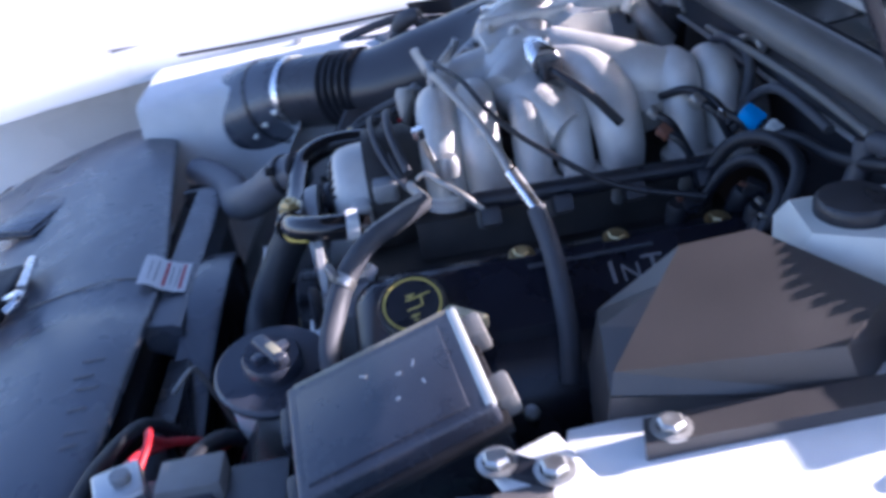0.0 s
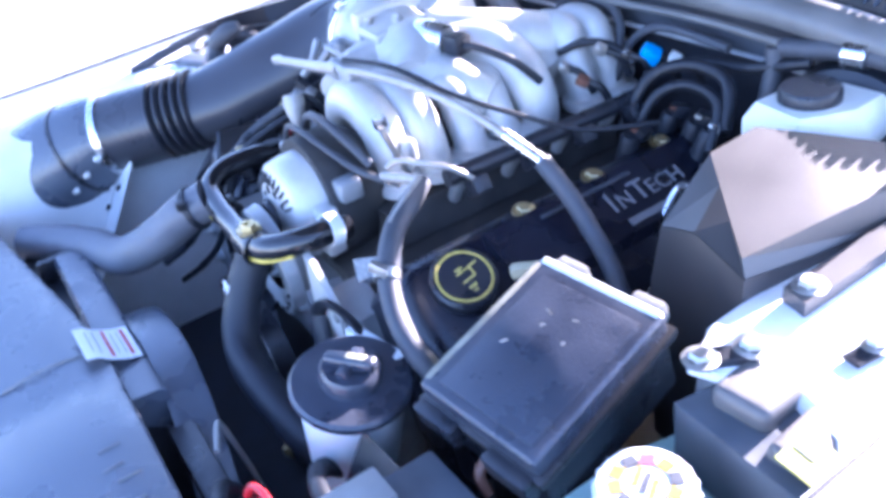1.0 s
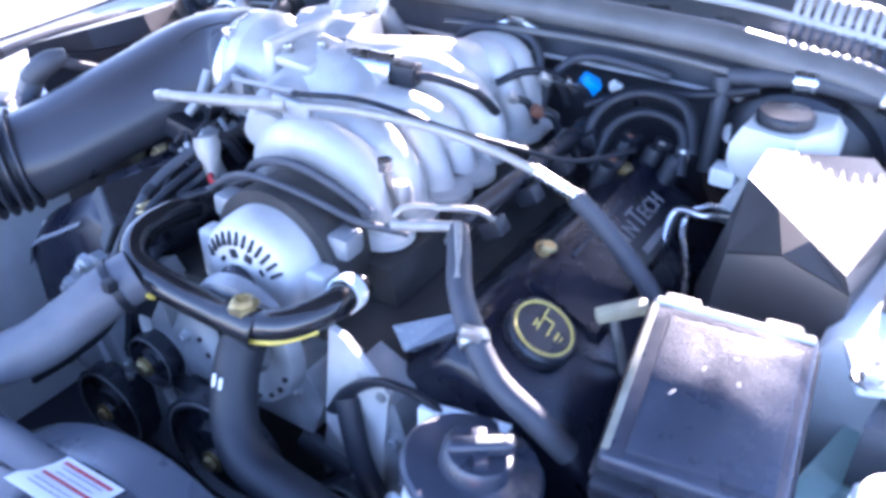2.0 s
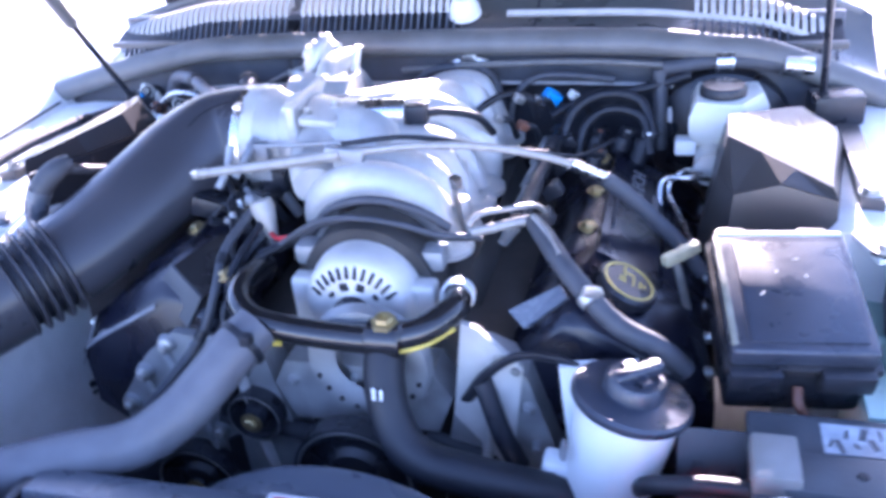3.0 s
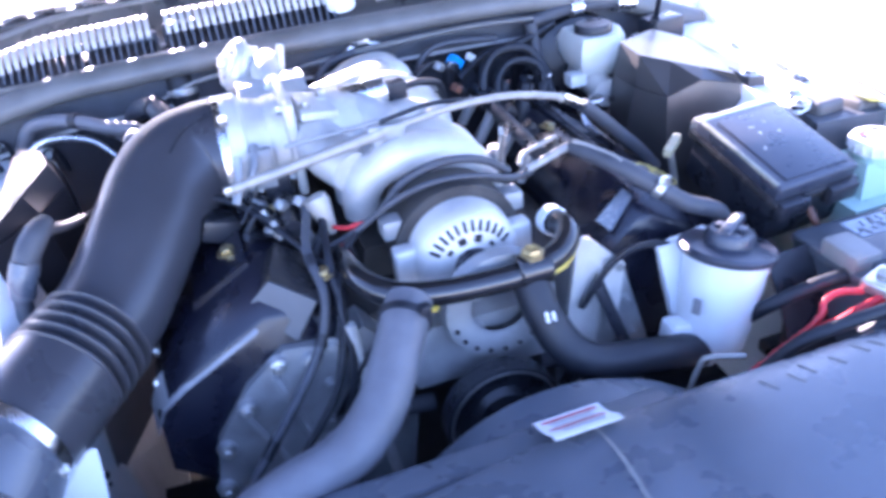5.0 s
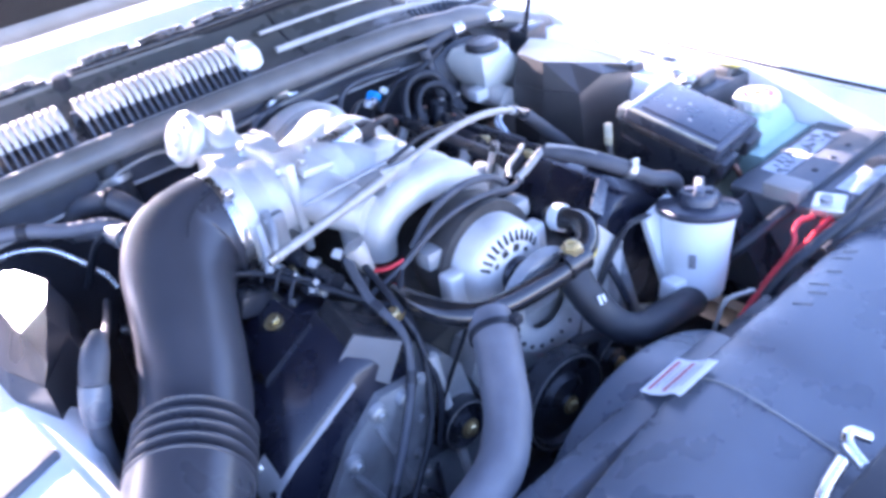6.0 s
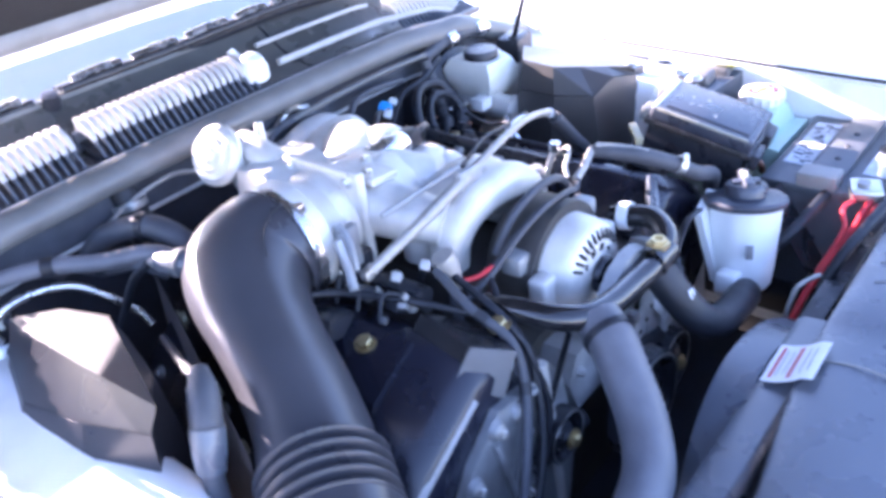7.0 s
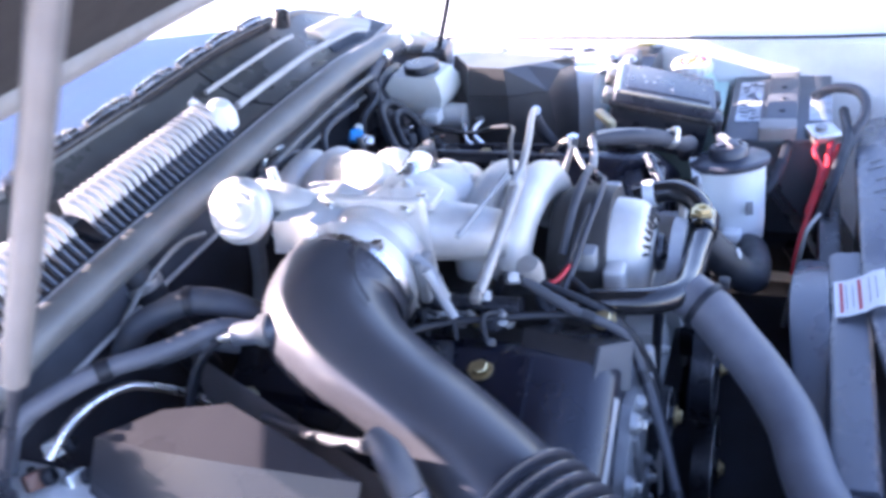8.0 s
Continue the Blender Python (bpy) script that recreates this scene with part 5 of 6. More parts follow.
tower_cover(-1, "black plastic tower cover beside the intake tube")
tower_cover(1, "faded brown black plastic tower cover near the brake reservoir")
for s in (1, -1):
    g = thing("fender_bracket", "white painted bracket with bolts on the inner fender", "bracket", (s * 0.62, 0.42, 0.87), "fender brackets")
    part("plate", bevelled(rbox((s * 0.625, 0.405, 0.876), (0.08, 0.06, 0.010), (2, 0, 20 * s), 0.004), 0.001, 1), APRON, g)
    part("bar", rbox((s * 0.612, 0.388, 0.884), (0.018, 0.055, 0.008), (0, 0, -35 * s), 0.002), BLACK, g)
    bolt(g, (s * 0.605, 0.372, 0.886), r=0.010, name="hex_bolt")
    bolt(g, (s * 0.622, 0.410, 0.886), r=0.010, name="hex_bolt")
    for k in range(2 if s > 0 else 0, 4):
        bolt(g, (s * 0.68, 0.16 + 0.16 * k, 0.876 + 0.0055 * (k - 1)), r=0.008, name="hex_bolt")
    part("trim", bevelled(loft([[(s * 0.596, 0.480, z), (s * 0.622, 0.474, z), (s * 0.626, 0.700, z + 0.004), (s * 0.600, 0.705, z + 0.004)] for z in (0.874, 0.894)]), 0.005, 3), FADED, g, "faded black trim wedge")
    bolt(g, (s * 0.609, 0.496, 0.893), r=0.010, name="hex_bolt")
    part("slot", rbox((s * 0.685, 0.50, 0.882), (0.016, 0.10, 0.003), (0, 0, -8 * s), 0.001), BLACK, g, "dark slot in the panel")
    part("fender_gap", tube([(s * 0.737, y, 0.872 + 0.035 * max(0, y - 0.1)) for y in frange(-0.1, 0.78, 6)], 0.003, 3, 6), RUBSHADE, g, "dark panel gap")

# ---- brake master cylinder ----
bm_ = thing("brake_reservoir", "aged white brake fluid reservoir with round black cap", "brake reservoir", (0.45, 0.70, 0.88))
part("tank", bevelled(loft([[(0.443 + (x - 0.443) * k, 0.70 + (y - 0.70) * k, z) for x, y in ((0.400, 0.652), (0.470, 0.642), (0.503, 0.70), (0.50, 0.755), (0.405, 0.755))] for k, z in ((0.62, 0.868), (0.88, 0.882), (1.06, 0.900), (1.06, 0.922), (0.86, 0.940))]), 0.010, 3), CREAM, bm_)
part("neck", lathe([(0.036, -0.012), (0.036, 0.006), (0, 0.006)], (0.443, 0.697, 0.930), (0, 0, 1), 28), CREAM, bm_)
part("cap", lathe([(0.0300, 0), (0.0320, 0.003), (0.0320, 0.018), (0.029, 0.022), (0, 0.022)], (0.443, 0.697, 0.932), (0, 0, 1), 36), BLACK, bm_, "ribbed black screw cap")
part("cylinder", tube([(0.43, 0.62, 0.855), (0.44, 0.80, 0.86)], 0.024, 2, 20), ALU, bm_, "cast aluminium master cylinder")
part("sensor_plug", rbox((0.395, 0.67, 0.872), (0.03, 0.03, 0.022), bevel=0.004), WHITEP, bm_, "pale sensor plug")
part("brake_pipe", tube([(0.42, 0.625, 0.85), (0.39, 0.61, 0.855), (0.375, 0.60, 0.83), (0.40, 0.55, 0.80), (0.42, 0.47, 0.78)], 0.0045, 8, 10), STEEL, bm_, "bright steel brake pipe")
part("brake_pipe", tube([(0.43, 0.60, 0.852), (0.40, 0.58, 0.862), (0.365, 0.585, 0.85), (0.375, 0.53, 0.80), (0.41, 0.44, 0.77)], 0.0045, 8, 10), STEEL, bm_, "bright steel brake pipe")
move(bm_, 0.003, 0.013, -0.001)
sb = thing("brake_booster", "black round brake booster on the firewall", "brake booster", (0.45, 0.82, 0.86))
part("drum", lathe([(0, -0.05), (0.06, -0.048), (0.105, -0.02), (0.11, 0.0), (0.11, 0.03), (0, 0.03)], (0.45, 0.80, 0.84), (0, 1, 0), 32), BLACK, sb)
wc = thing("vacuum_check_valve", "small round white plastic valve near the firewall", "valve", (0.381, 0.775, 0.883))
part("disc", lathe([(0, 0.006), (0.013, 0.005), (0.0165, 0.0), (0.0165, -0.01), (0, -0.01)], (0.381, 0.773, 0.883), (-0.1, -1, 0.35), 24), WHITEP, wc)
part("stem", tube([(0.381, 0.776, 0.881), (0.383, 0.80, 0.868)], 0.007, 2, 10), BLACK, wc)

# ---- throttle cables ----
C1 = [(-0.012, 0.392, 0.974), (0.08, 0.405, 0.981), (0.164, 0.425, 0.973), (0.225, 0.440, 0.957), (0.268, 0.450, 0.940), (0.304, 0.466, 0.916)]
tc1 = thing("throttle_cable", "throttle cable with pale metal sleeve and black sheath", "cable", (0.264, 0.434, 0.93), "throttle cables")
part("wire", tube(C1, 0.0052, 8, 10), DULL, tc1, "dull metal cable")
part("ferrule", tube([(0.262, 0.448, 0.9435), (0.304, 0.466, 0.916)], 0.0075, 2, 14), STEEL, tc1, "bright crimped ferrule")
part("sheath", tube([(0.302, 0.465, 0.9175), (0.335, 0.470, 0.888), (0.365, 0.471, 0.858), (0.395, 0.469, 0.828), (0.425, 0.462, 0.79)], 0.0105, 8, 14), RUBBER, tc1, "black rubber sheath")
part("bracket", bevelled(rbox((-0.006, 0.394, 0.972), (0.05, 0.012, 0.020), (0, 8, 5), 0.003), 0.001, 1), ALUD, tc1, "grey cable bracket")
part("bracket_leg", rbox((-0.012, 0.400, 0.940), (0.024, 0.010, 0.06), (0, 0, 5), 0.003), ALUD, tc1)
tc2 = thing("cruise_cable", "second control cable with pale rod beside the throttle cable", "cable", (-0.1, 0.398, 0.95), "throttle cables")
part("wire", tube([(-0.010, 0.400, 0.984), (0.07, 0.425, 0.984), (0.16, 0.452, 0.962), (0.22, 0.50, 0.935), (0.26, 0.56, 0.905), (0.30, 0.64, 0.895)], 0.0032, 8, 10), RUBSHADE, tc2)
part("rod", tube([(-0.206, 0.381, 0.947), (-0.106, 0.386, 0.960), (-0.010, 0.392, 0.974)], [0.0058, 0.0070, 0.0085], 4, 14), DULL, tc2, "pale sleeve rod")
part("rod", tube([(-0.13, 0.43, 0.966), (-0.01, 0.405, 0.984)], 0.0032, 2, 10), ALUD, tc2, "thin dark rod")
part("end_fitting", rbox((-0.206, 0.383, 0.946), (0.02, 0.012, 0.012), (0, -10, 0), 0.003), ZINC, tc2)

# ---- vent hose over the cam cover ----
vh = thing("vent_hose", "grey black vent hose with pale elbow and clamp", "hose", (0.25, 0.29, 0.88))
part("sleeve", tube([(0.230, 0.357, 0.912), (0.247, 0.330, 0.908), (0.271, 0.292, 0.898), (0.302, 0.262, 0.878), (0.336, 0.245, 0.853), (0.378, 0.238, 0.834), (0.405, 0.25, 0.80)], [0.0095, 0.0118, 0.012, 0.012, 0.0118, 0.0118, 0.012], 8, 16), RUBBER, vh)
# thin pale tube added as the highlight along the hose
part("hose_highlight", tube([(0.232, 0.352, 0.921), (0.248, 0.327, 0.917), (0.270, 0.290, 0.907)], 0.0040, 6, 10), DULL, vh, "pale highlight strip along the hose")
part("elbow", tube([(0.161, 0.343, 0.901), (0.185, 0.346, 0.906), (0.210, 0.352, 0.911), (0.230, 0.358, 0.913)], 0.0058, 6, 14), DULL, vh, "pale worn elbow")
part("pipe", tube([(0.155, 0.352, 0.905), (0.165, 0.362, 0.914), (0.195, 0.376, 0.915), (0.226, 0.395, 0.912), (0.236, 0.42, 0.89)], 0.0034, 6, 10), DULL, vh, "thin metal pipe")
part("clamp", lathe([(0.0125, -0.006), (0.0142, -0.005), (0.0142, 0.005), (0.0125, 0.006)], (0.306, 0.258, 0.876), (0.65, -0.55, -0.5), 20), ZINC, vh, "wire hose clamp")
part("clamp_tab", rbox((0.308, 0.250, 0.889), (0.02, 0.008, 0.012), (0, 20, 30), 0.002), ZINC, vh)

dp = thing("dipstick", "pale plastic dipstick grip on a thin tube", "dipstick", (0.38, 0.37, 0.80))
part("grip", rbox((0.396, 0.374, 0.868), (0.050, 0.013, 0.014), (0, -7, 41), 0.004), KHAKI, dp)
part("tube", tube([(0.390, 0.370, 0.862), (0.405, 0.375, 0.80), (0.42, 0.38, 0.70)], 0.005, 4, 10), ZINC, dp)

# ---- red battery leads ----
rw = thing("battery_lead", "red battery wires with black sleeve at the battery clamp", "cable", (0.43, 0.03, 0.78))
part("red_wire", tube([(0.470, 0.030, 0.806), (0.438, 0.034, 0.795), (0.405, 0.036, 0.782), (0.375, 0.045, 0.765), (0.345, 0.055, 0.742), (0.31, 0.068, 0.705), (0.275, 0.075, 0.665)], 0.0052, 8, 12), REDW, rw, "red wire")
part("red_wire", tube([(0.448, 0.052, 0.800), (0.418, 0.056, 0.805), (0.395, 0.052, 0.802), (0.388, 0.046, 0.790), (0.372, 0.050, 0.768), (0.34, 0.062, 0.735)], 0.0038, 8, 10), REDW, rw, "red wire loop")
part("red_wire", tube([(0.450, 0.020, 0.800), (0.42, 0.030, 0.785), (0.395, 0.040, 0.780), (0.36, 0.050, 0.755)], 0.0038, 8, 10), REDW, rw, "red wire")
part("black_sleeve", tube([(0.462, 0.095, 0.792), (0.42, 0.100, 0.786), (0.375, 0.118, 0.760), (0.36, 0.15, 0.72)], 0.009, 8, 12), RUBSHADE, rw, "black sleeve")
part("black_wire", tube([(0.56, 0.012, 0.808), (0.47, 0.008, 0.806), (0.40, 0.018, 0.794), (0.35, 0.030, 0.775), (0.32, 0.045, 0.735)], 0.008, 8, 12), RUBSHADE, rw, "black cable")
gw = thing("overflow_tube", "thin pale grey overflow tube beside the radiator", "tube", (0.24, 0.07, 0.7))
part("sleeve", tube([(0.29, 0.045, 0.765), (0.255, 0.058, 0.766), (0.245, 0.064, 0.752), (0.235, 0.075, 0.68), (0.23, 0.085, 0.60)], 0.0032, 8, 10), DULL, gw)

# ---- passenger side wiring and hoses ----
for pts, r, mt, lb in (
    ([(-0.125, 0.36, 0.91), (-0.14, 0.30, 0.885), (-0.135, 0.25, 0.855), (-0.15, 0.225, 0.81), (-0.19, 0.20, 0.76), (-0.25, 0.17, 0.70), (-0.30, 0.14, 0.66)], 0.0060, RUBBER, "black sleeved wiring harness down the engine front"),
    ([(-0.11, 0.35, 0.90), (-0.12, 0.27, 0.87), (-0.12, 0.235, 0.82), (-0.15, 0.205, 0.74), (-0.21, 0.18, 0.68), (-0.26, 0.15, 0.64)], 0.0048, RUBSHADE, "thin black wire down the engine front"),
    ([(-0.06, 0.335, 0.885), (-0.10, 0.29, 0.875), (-0.12, 0.24, 0.84), (-0.12, 0.215, 0.77), (-0.14, 0.21, 0.70)], 0.0040, RUBSHADE, "thin black wire beside the alternator"),
    ([(-0.24, 0.47, 0.905), (-0.20, 0.44, 0.895), (-0.16, 0.36, 0.885), (-0.13, 0.30, 0.872), (-0.10, 0.28, 0.86)], 0.0045, RUBSHADE, "black wiring loom along the fuel rail"),
):
    curve_thing("wiring_harness", pts, r, mt, lb, "wiring", group="wiring", wraps=3)

fr = thing("fuel_rail", "dark fuel rail with injectors and plugs", "fuel rail", (-0.12, 0.5, 0.87), "fuel rails")
part("rail", tube([(-0.145, 0.36, 0.885), (-0.15, 0.66, 0.885)], 0.012, 2, 12), BLACK, fr)
for k in range(4):
    y = 0.385 + 0.085 * k
    part("injector", tube([(-0.145, y, 0.885), (-0.12, y, 0.845)], [0.010, 0.008], 2, 12), ALUD, fr)
    part("plug", rbox((-0.165, y + 0.004, 0.878), (0.026, 0.022, 0.020), (0, 30, 0), 0.003), BLACK, fr)
    part("clip", rbox((-0.172, y - 0.012, 0.884), (0.014, 0.010, 0.006), (0, 30, 20), 0.001), ALUD, fr)
fl = thing("fuel_rail", "dark fuel rail with injectors and plugs", "fuel rail", (0.2, 0.5, 0.87), "fuel rails")
part("rail", tube([(0.205, 0.40, 0.888), (0.21, 0.50, 0.888), (0.215, 0.69, 0.888)], 0.011, 4, 12), BLACK, fl)
for k in range(4):
    y = 0.42 + 0.08 * k
    part("injector", tube([(0.205, y, 0.885), (0.18, y, 0.845)], [0.010, 0.008], 2, 12), ALUD, fl)
    part("plug", rbox((0.232, y + 0.004, 0.880), (0.026, 0.022, 0.020), (0, -30, 0), 0.003), BLACK, fl)
rg = thing("pressure_regulator", "small silver pressure regulator with pale pipe", "regulator", (0.15, 0.41, 0.88))
part("can", lathe([(0, 0.016), (0.009, 0.015), (0.012, 0.006), (0.012, -0.01), (0, -0.01)], (0.138, 0.392, 0.905), (0, 0, 1), 20), ALUD, rg)
part("pipe", tube([(0.138, 0.390, 0.87), (0.137, 0.378, 0.905), (0.139, 0.366, 0.94), (0.141, 0.362, 0.958)], 0.0045, 6, 10), ZINC, rg)
part("nut", lathe([(0.008, -0.006), (0.008, 0.006), (0, 0.006)], (0.141, 0.362, 0.955), (0, -0.1, 1), 6), STEEL, rg)

# small fittings on the passenger side fuel rail
for k in range(6):
    y = 0.37 + 0.035 * k
    f = thing("rail_fitting", "small metal fitting on the fuel rail", "fitting", (-0.165, y, 0.88), "rail fittings")
    part("stem", tube([(-0.160 - 0.006 * (k % 2), y, 0.872), (-0.168 - 0.008 * (k % 3), y + 0.006, 0.896)], [0.006, 0.0045], 2, 10), ZINC if k % 2 else ALUD, f)
    part("nut", lathe([(0.007, -0.004), (0.007, 0.004), (0, 0.004)], (-0.163 - 0.006 * (k % 2), y + 0.002, 0.880), (-0.3, 0.2, 1), 6), ZINC if k % 3 == 0 else BRASS, f)
    part("wire", tube([(-0.168 - 0.008 * (k % 3), y + 0.006, 0.895), (-0.185, y + 0.02, 0.900), (-0.205, y + 0.012, 0.880)], 0.0028, 5, 8), RUBSHADE, f)
# conical connector near the alternator and the red strip
cn = thing("sensor_connector", "pale cone connector with red wire beside the alternator", "connector", (-0.11, 0.35, 0.91))
part("cone", lathe([(0.006, -0.03), (0.016, 0.012), (0.014, 0.022), (0, 0.024)], (-0.107, 0.354, 0.903), (-0.3, 0.2, 1), 16), DULL, cn)
part("red_wire", tube([(-0.10, 0.345, 0.885), (-0.085, 0.332, 0.886), (-0.065, 0.322, 0.893)], 0.003, 6, 8), REDW, cn, "red wire")
part("lead", tube([(-0.11, 0.35, 0.88), (-0.13, 0.33, 0.86), (-0.15, 0.28, 0.83)], 0.006, 6, 8), RUBSHADE, cn)

# connectors behind the manifold
def connector(x, y, z, mt, lb, r=0.010, rot=(20, 30, 40)):
    c = thing("wiring_connector", lb, "connector", (x, y, z), "wiring connectors")
    part("shell", rbox((x, y, z), (r * 2.1, r * 1.7, r * 1.5), rot, r * 0.35, 2), mt, c)
    part("latch", rbox((x, y - r * 0.3, z + r * 0.8), (r * 0.9, r * 1.1, r * 0.4), rot, r * 0.1, 1), mt, c)
    part("lead", tube([(x, y, z), (x + 0.015, y + 0.015, z - 0.01), (x + 0.02, y + 0.03, z - 0.04)], 0.005, 4, 8), RUBSHADE, c)
    return c


connector(0.200, 0.729, 0.927, BLUEP, "blue plastic wiring connector behind the manifold", 0.0125)
connector(0.183, 0.704, 0.932, STEEL, "small bright metal fitting behind the manifold", 0.006)
connector(0.232, 0.740, 0.925, CREAM, "small pale plastic wiring connector", 0.008)
connector(0.158, 0.683, 0.940, ZINC, "small bright metal fitting behind the manifold", 0.008)
connector(0.135, 0.640, 0.925, ZINC, "small bright metal fitting behind the manifold", 0.007)
connector(0.170, 0.640, 0.915, BROWN, "small brown plastic wiring connector", 0.008)
connector(-0.150, 0.400, 0.902, ALUD, "small dull metal fitting beside the throttle lever", 0.008)
connector(-0.178, 0.425, 0.886, BLACK, "black wiring connector beside the throttle lever", 0.011)
connector(-0.128, 0.372, 0.915, ALUD, "dull metal fitting beside the throttle lever", 0.008)
connector(-0.200, 0.380, 0.878, BLACK, "small black fitting on the cam cover", 0.006)
connector(-0.566, 0.806, 0.900, BLUEP, "blue plastic wiring connector at the firewall", 0.010)
connector(-0.538, 0.808, 0.900, CREAM, "small pale plastic wiring connector", 0.008)

# vacuum lines and hoses along the firewall
for pts, r, mt in (
    ([(0.22, 0.66, 0.86), (0.235, 0.69, 0.915), (0.275, 0.715, 0.935), (0.33, 0.72, 0.925), (0.355, 0.69, 0.88)], 0.008, RUBSHADE),
    ([(0.245, 0.65, 0.85), (0.255, 0.68, 0.90), (0.29, 0.70, 0.918), (0.335, 0.70, 0.905), (0.35, 0.67, 0.86)], 0.007, RUBSHADE),
    ([(0.13, 0.73, 0.87), (0.14, 0.75, 0.92), (0.17, 0.765, 0.945), (0.22, 0.768, 0.948), (0.29, 0.77, 0.94)], 0.006, RUBBER),
    ([(0.20, 0.72, 0.90), (0.26, 0.745, 0.925), (0.33, 0.755, 0.93), (0.40, 0.775, 0.945)], 0.007, RUBSHADE),
    ([(0.355, 0.77, 0.955), (0.358, 0.765, 0.93), (0.36, 0.75, 0.88), (0.362, 0.74, 0.84)], 0.011, RUBBER),
    ([(-0.03, 0.765, 0.93), (0.0, 0.772, 0.955), (0.06, 0.775, 0.96), (0.10, 0.77, 0.945), (0.12, 0.75, 0.90)], 0.007, RUBBER),
    ([(0.10, 0.66, 0.93), (0.13, 0.68, 0.945), (0.16, 0.70, 0.94), (0.19, 0.71, 0.92)], 0.005, RUBSHADE),
):
    curve_thing("vacuum_hose", pts, r, mt, "thin black vacuum hose in front of the firewall", "hose", 10, 8, "vacuum hoses")
# coils and plugs on the rear of the left cam cover
for k, (x, y) in enumerate(((0.27, 0.620), (0.305, 0.690), (0.265, 0.690), (0.335, 0.680))):
    c = thing("ignition_plug", "dark ignition connector on the cam cover", "connector", (x, y, 0.86), "ignition connectors")
    part("boot", lathe([(0.013, -0.02), (0.013, 0.012), (0.010, 0.018), (0, 0.018)], (x, y, 0.862), (0.3, 0.1 * k, 1), 14), RUBSHADE, c)
    part("plug", rbox((x + 0.01, y + 0.012, 0.880), (0.022, 0.018, 0.016), (0, 20, 30 * k), 0.003), BLACK, c)
    part("clip", rbox((x + 0.012, y - 0.002, 0.889), (0.008, 0.006, 0.004), (0, 20, 30 * k), 0.001), ZINC if k % 2 else BROWN, c)
curve_thing("brake_line_bar", [(-0.05, 0.775, 0.955), (0.10, 0.772, 0.965), (0.25, 0.77, 0.968), (0.36, 0.77, 0.962)], 0.005, SEAL, "long grey pipe along the cowl", "pipe")
curve_thing("heater_hose", [(0.36, 0.775, 0.955), (0.44, 0.785, 0.962), (0.52, 0.79, 0.956), (0.60, 0.80, 0.94)], 0.011, RUBBER, "black heater hose along the cowl", "hose")
hb = thing("hose_union", "two bright metal unions on the heater hose", "pipe union", (0.52, 0.79, 0.955))
part("union", tube([(0.435, 0.782, 0.962), (0.46, 0.786, 0.962)], 0.015, 2, 14), STEEL, hb)
part("union", tube([(0.53, 0.79, 0.955), (0.57, 0.796, 0.948)], 0.016, 2, 14), STEEL, hb)
rl = thing("relay_block", "black relay block in the bay corner", "relay", (0.60, 0.74, 0.92))
part("case", rbox((0.60, 0.745, 0.905), (0.07, 0.05, 0.05), (0, 0, 10), 0.008), BLACK, rl)
cwp = thing("cowl_bracket", "thin metal bracket and clip at the cowl edge", "bracket", (0.05, 0.80, 0.96))
part("strip", tube([(0.02, 0.788, 0.955), (0.054, 0.795, 0.968), (0.09, 0.79, 0.962)], 0.005, 4, 8), ZINC, cwp)
part("clip", rbox((0.055, 0.790, 0.972), (0.03, 0.008, 0.012), (0, 10, 0), 0.002), STEEL, cwp)

# passenger side firewall: heater hoses, clip and sensor tube
curve_thing("heater_hose", [(-0.225, 0.76, 0.77), (-0.238, 0.775, 0.85), (-0.243, 0.787, 0.91), (-0.246, 0.805, 0.945), (-0.248, 0.85, 0.96)], 0.021, RUBSHADE, "short thick heater hose at the firewall", "hose")
band(bpy.data.objects["heater_hose.001"], (-0.243, 0.789, 0.916), (0, 0.2, 1), 0.022, 0.010, ZINC, label="bright spring clamp")
move(bpy.data.objects["heater_hose.001"], 0.002, 0.012, 0.028)
curve_thing("heater_hose", [(-0.240, 0.585, 0.900), (-0.262, 0.619, 0.931), (-0.271, 0.655, 0.953), (-0.284, 0.691, 0.962), (-0.299, 0.721, 0.955), (-0.315, 0.752, 0.940), (-0.335, 0.775, 0.905)], 0.0155, RUBBER, "grey black coolant hose arching behind the intake elbow", "hose", wraps=1)
curve_thing("heater_hose", [(-0.285, 0.605, 0.930), (-0.310, 0.638, 0.952), (-0.355, 0.676, 0.953), (-0.399, 0.719, 0.957), (-0.440, 0.752, 0.953), (-0.475, 0.775, 0.940), (-0.500, 0.785, 0.900)], 0.0105, HOSEG, "dusty grey coolant hose across the firewall", "hose", wraps=1)
curve_thing("heater_hose", [(-0.305, 0.625, 0.925), (-0.325, 0.652, 0.941), (-0.344, 0.706, 0.927), (-0.357, 0.765, 0.920), (-0.368, 0.79, 0.905)], 0.0085, RUBBER, "thin black hose across the firewall", "hose", wraps=1)
curve_thing("refrigerant_pipe", [(-0.325, 0.672, 0.845), (-0.333, 0.683, 0.867), (-0.356, 0.699, 0.897), (-0.381, 0.713, 0.921), (-0.413, 0.722, 0.932), (-0.450, 0.728, 0.932), (-0.485, 0.735, 0.915)], 0.0048, STEEL, "dull metal refrigerant pipe", "pipe")
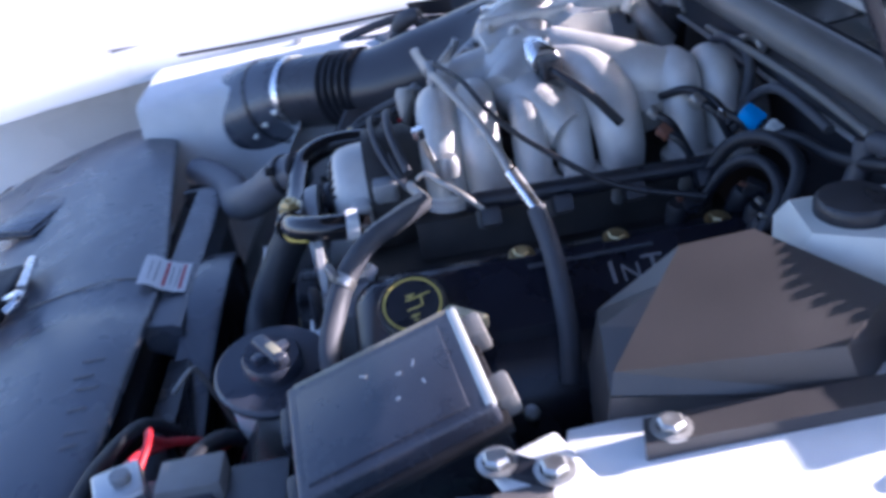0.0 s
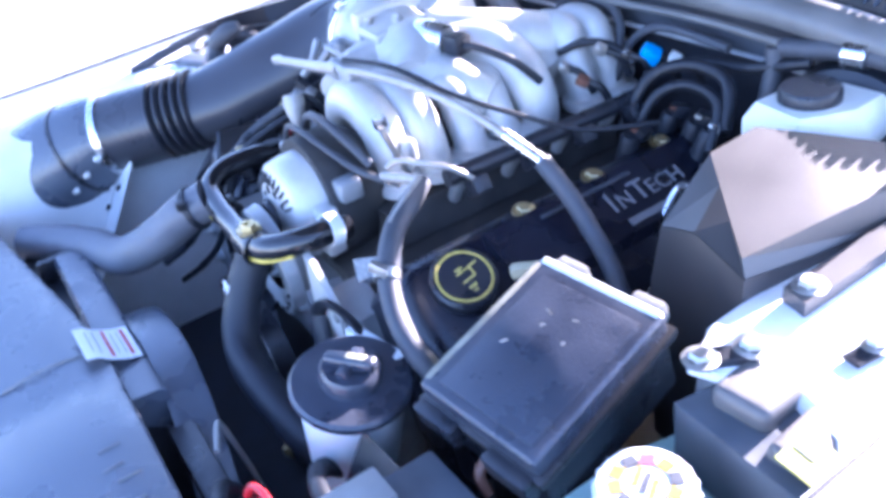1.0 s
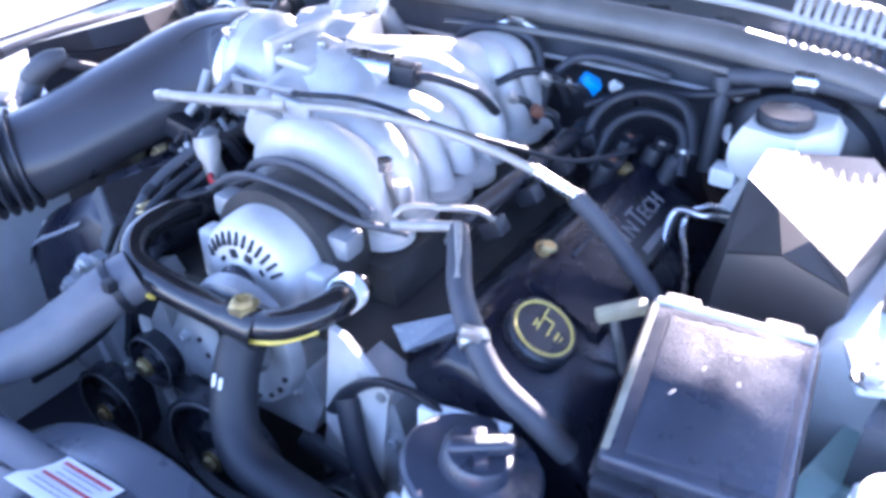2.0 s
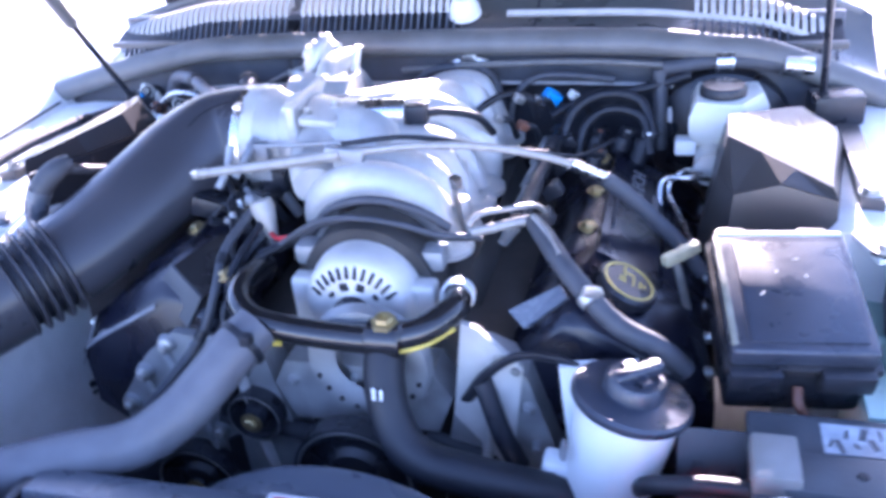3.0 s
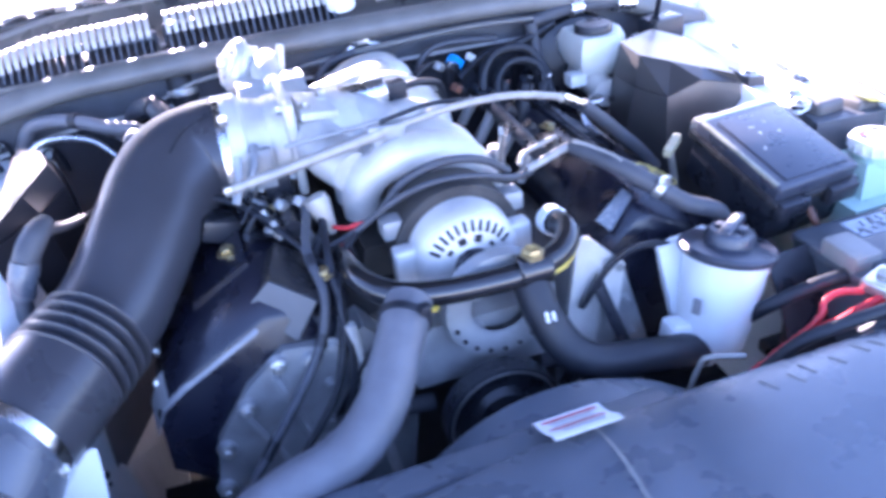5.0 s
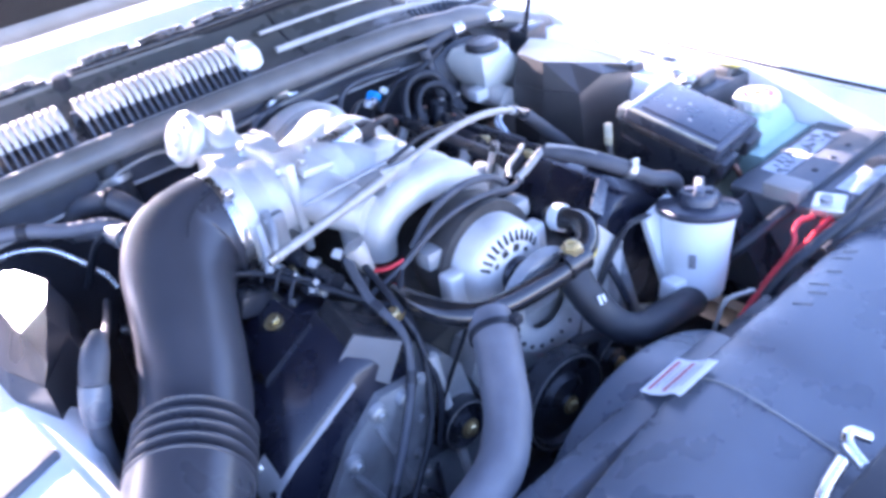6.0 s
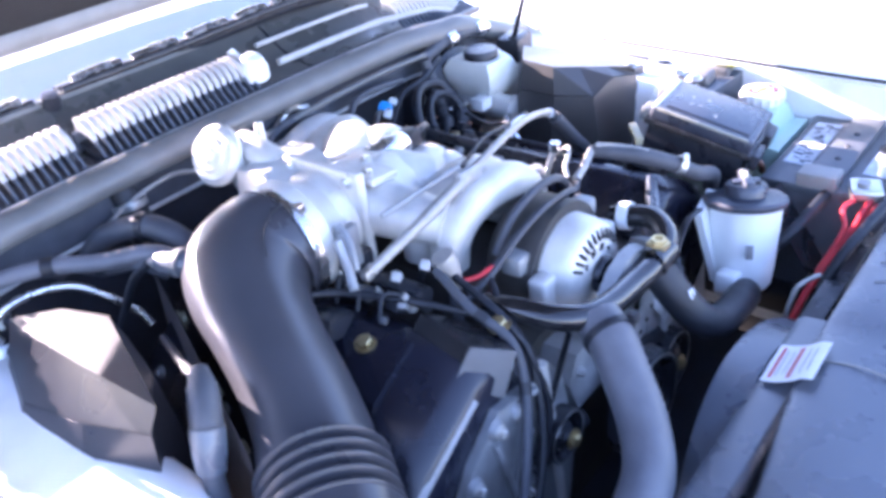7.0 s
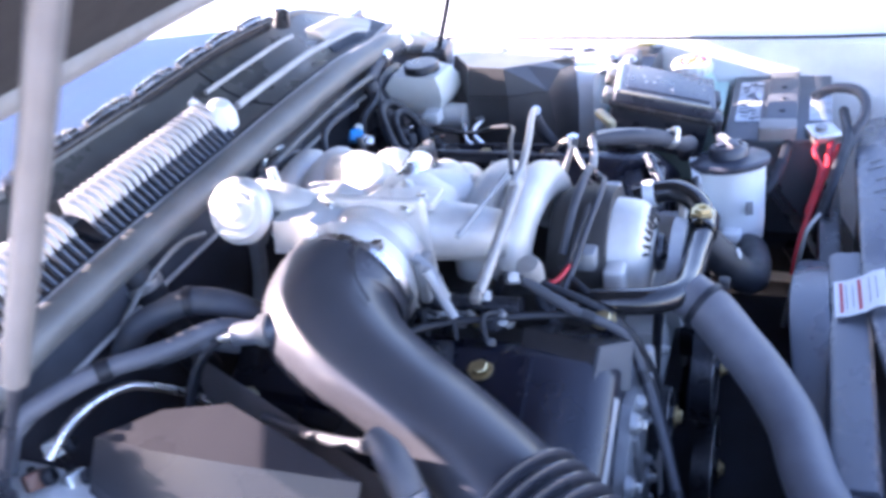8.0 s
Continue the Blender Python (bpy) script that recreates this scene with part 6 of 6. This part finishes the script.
for x, y, z, mt, lb in ((-0.462, 0.752, 0.905, CREAM, "small pale plug below the refrigerant pipe"), (-0.500, 0.745, 0.900, BROWN, "small brown wiring plug at the firewall"), (-0.545, 0.735, 0.905, BATT, "small grey wiring plug at the firewall"), (-0.530, 0.765, 0.925, CREAM, "small pale plug below the cowl"), (-0.480, 0.720, 0.885, ZINC, "small dull metal fitting at the firewall")):
    pc = thing("wiring_connector", lb, "connector", (x, y, z), "wiring connectors")
    part("shell", rbox((x, y, z), (0.022, 0.016, 0.018), (25, 30 * x, 400 * x), 0.003, 2), mt, pc)
    part("collar", lathe([(0.006, 0), (0.009, 0.002), (0.009, 0.009), (0.006, 0.011)], (x + 0.004, y - 0.008, z), (0.5, -1, 0.4), 14), RUBSHADE, pc)
    part("lead", tube([(x, y, z), (x + 0.012, y + 0.020, z - 0.004), (x + 0.020, y + 0.030, z - 0.045)], 0.0045, 5, 8), RUBSHADE, pc)
curve_thing("refrigerant_pipe", [(-0.30, 0.79, 0.93), (-0.24, 0.785, 0.955), (-0.18, 0.78, 0.965), (-0.14, 0.775, 0.955)], 0.0032, DULL, "bright metal refrigerant pipe", "pipe")
an = thing("tube_sensor", "grey sensor plug in the intake tube", "sensor", (-0.33, 0.52, 0.93))
part("plug", tube([(-0.296, 0.545, 0.958), (-0.312, 0.575, 0.958), (-0.317, 0.612, 0.952)], [0.016, 0.0135, 0.0125], 4, 16), SHIELD, an, "grey plastic plug")
part("collar", lathe([(0.0135, -0.006), (0.0175, -0.005), (0.0175, 0.005), (0.0135, 0.006)], (-0.312, 0.576, 0.958), (-0.2, 1, -0.1), 18), BATT, an)
part("pin", tube([(-0.317, 0.612, 0.952), (-0.3195, 0.632, 0.947)], [0.007, 0.006], 2, 10), ZINC, an, "dull metal pin")
part("lead", tube([(-0.3195, 0.632, 0.947), (-0.335, 0.660, 0.92), (-0.36, 0.68, 0.86)], 0.006, 4, 8), RUBSHADE, an)
# wiring arm lying along the tower cover
ar = thing("wiring_conduit", "grey black wiring conduit with connector beside the tower cover", "wiring", (-0.46, 0.4, 0.93))
part("strap", tube([(-0.388, 0.58, 0.882), (-0.408, 0.52, 0.892), (-0.430, 0.455, 0.912), (-0.446, 0.410, 0.934)], [0.005, 0.005, 0.006, 0.008], 8, 12), RUBBER, ar)
part("connector", tube([(-0.440, 0.418, 0.942), (-0.452, 0.400, 0.936), (-0.463, 0.386, 0.925), (-0.471, 0.377, 0.912)], [0.009, 0.0145, 0.0155, 0.015], 6, 16), RUBBER, ar, "dusty black connector sleeve")
part("connector_end", tube([(-0.470, 0.378, 0.914), (-0.478, 0.372, 0.895), (-0.484, 0.369, 0.875)], [0.0165, 0.0165, 0.014], 4, 16), SHIELD, ar, "grey connector end")
part("lead", tube([(-0.484, 0.370, 0.88), (-0.490, 0.358, 0.83), (-0.495, 0.34, 0.78), (-0.50, 0.31, 0.72)], 0.0105, 6, 12), RUBBER, ar)
move(ar, 0.022, -0.012, 0.008)
sh = curve_thing("fender_hose", [(-0.630, 0.25, 0.872), (-0.622, 0.34, 0.893), (-0.617, 0.44, 0.908), (-0.612, 0.54, 0.912), (-0.602, 0.64, 0.908), (-0.58, 0.73, 0.90), (-0.55, 0.80, 0.895)], 0.0085, RUBBER, "dark rubber hose arching over the inner fender", "hose", wraps=2)
bx6 = thing("fender_connector_box", "blue grey plastic box on the white inner fender", "connector box", (-0.55, 0.345, 0.86))
part("case", rbox((-0.548, 0.352, 0.872), (0.075, 0.038, 0.026), (6, 0, 24), 0.006, 3), BATT, bx6)
part("end_cap", rbox((-0.583, 0.337, 0.872), (0.010, 0.034, 0.022), (6, 0, 24), 0.003, 2), BLACK, bx6)
part("cable", tube([(-0.586, 0.335, 0.872), (-0.60, 0.31, 0.872), (-0.60, 0.27, 0.866)], 0.005, 5, 10), RUBBER, bx6)
for q in ((-0.505, 0.413), (-0.512, 0.382), (-0.524, 0.385)):
    part("screw_hole", lathe([(0, 0), (0.0035, 0), (0.003, 0.002), (0, 0.002)], (q[0] - 0.045, q[1] + 0.03, 0.875), (0, 0, 1), 10), RUBSHADE, bx6)
co = thing("coil_bracket", "dull metal bracket and sensor below the intake elbow", "bracket", (-0.2, 0.45, 0.88))
part("plate", rbox((-0.235, 0.44, 0.875), (0.05, 0.05, 0.03), (0, 20, 10), 0.006), BLACK, co)
part("lever", tube([(-0.19, 0.445, 0.96), (-0.195, 0.43, 0.93), (-0.205, 0.415, 0.91)], 0.006, 4, 8), ALUD, co)

# grey patch on the ground beyond the car
gp = part("ground_patch", sheet(lambda u, v: (-3.95 - 0.75 * v + 0.25 * u, -1.25 + 3.2 * u - 0.3 * v, 0.004), frange(0, 1, 8), frange(0, 1, 3)), TAR)
tagged(gp, "long grey asphalt strip on the pale driveway", "pavement", kind="structure")
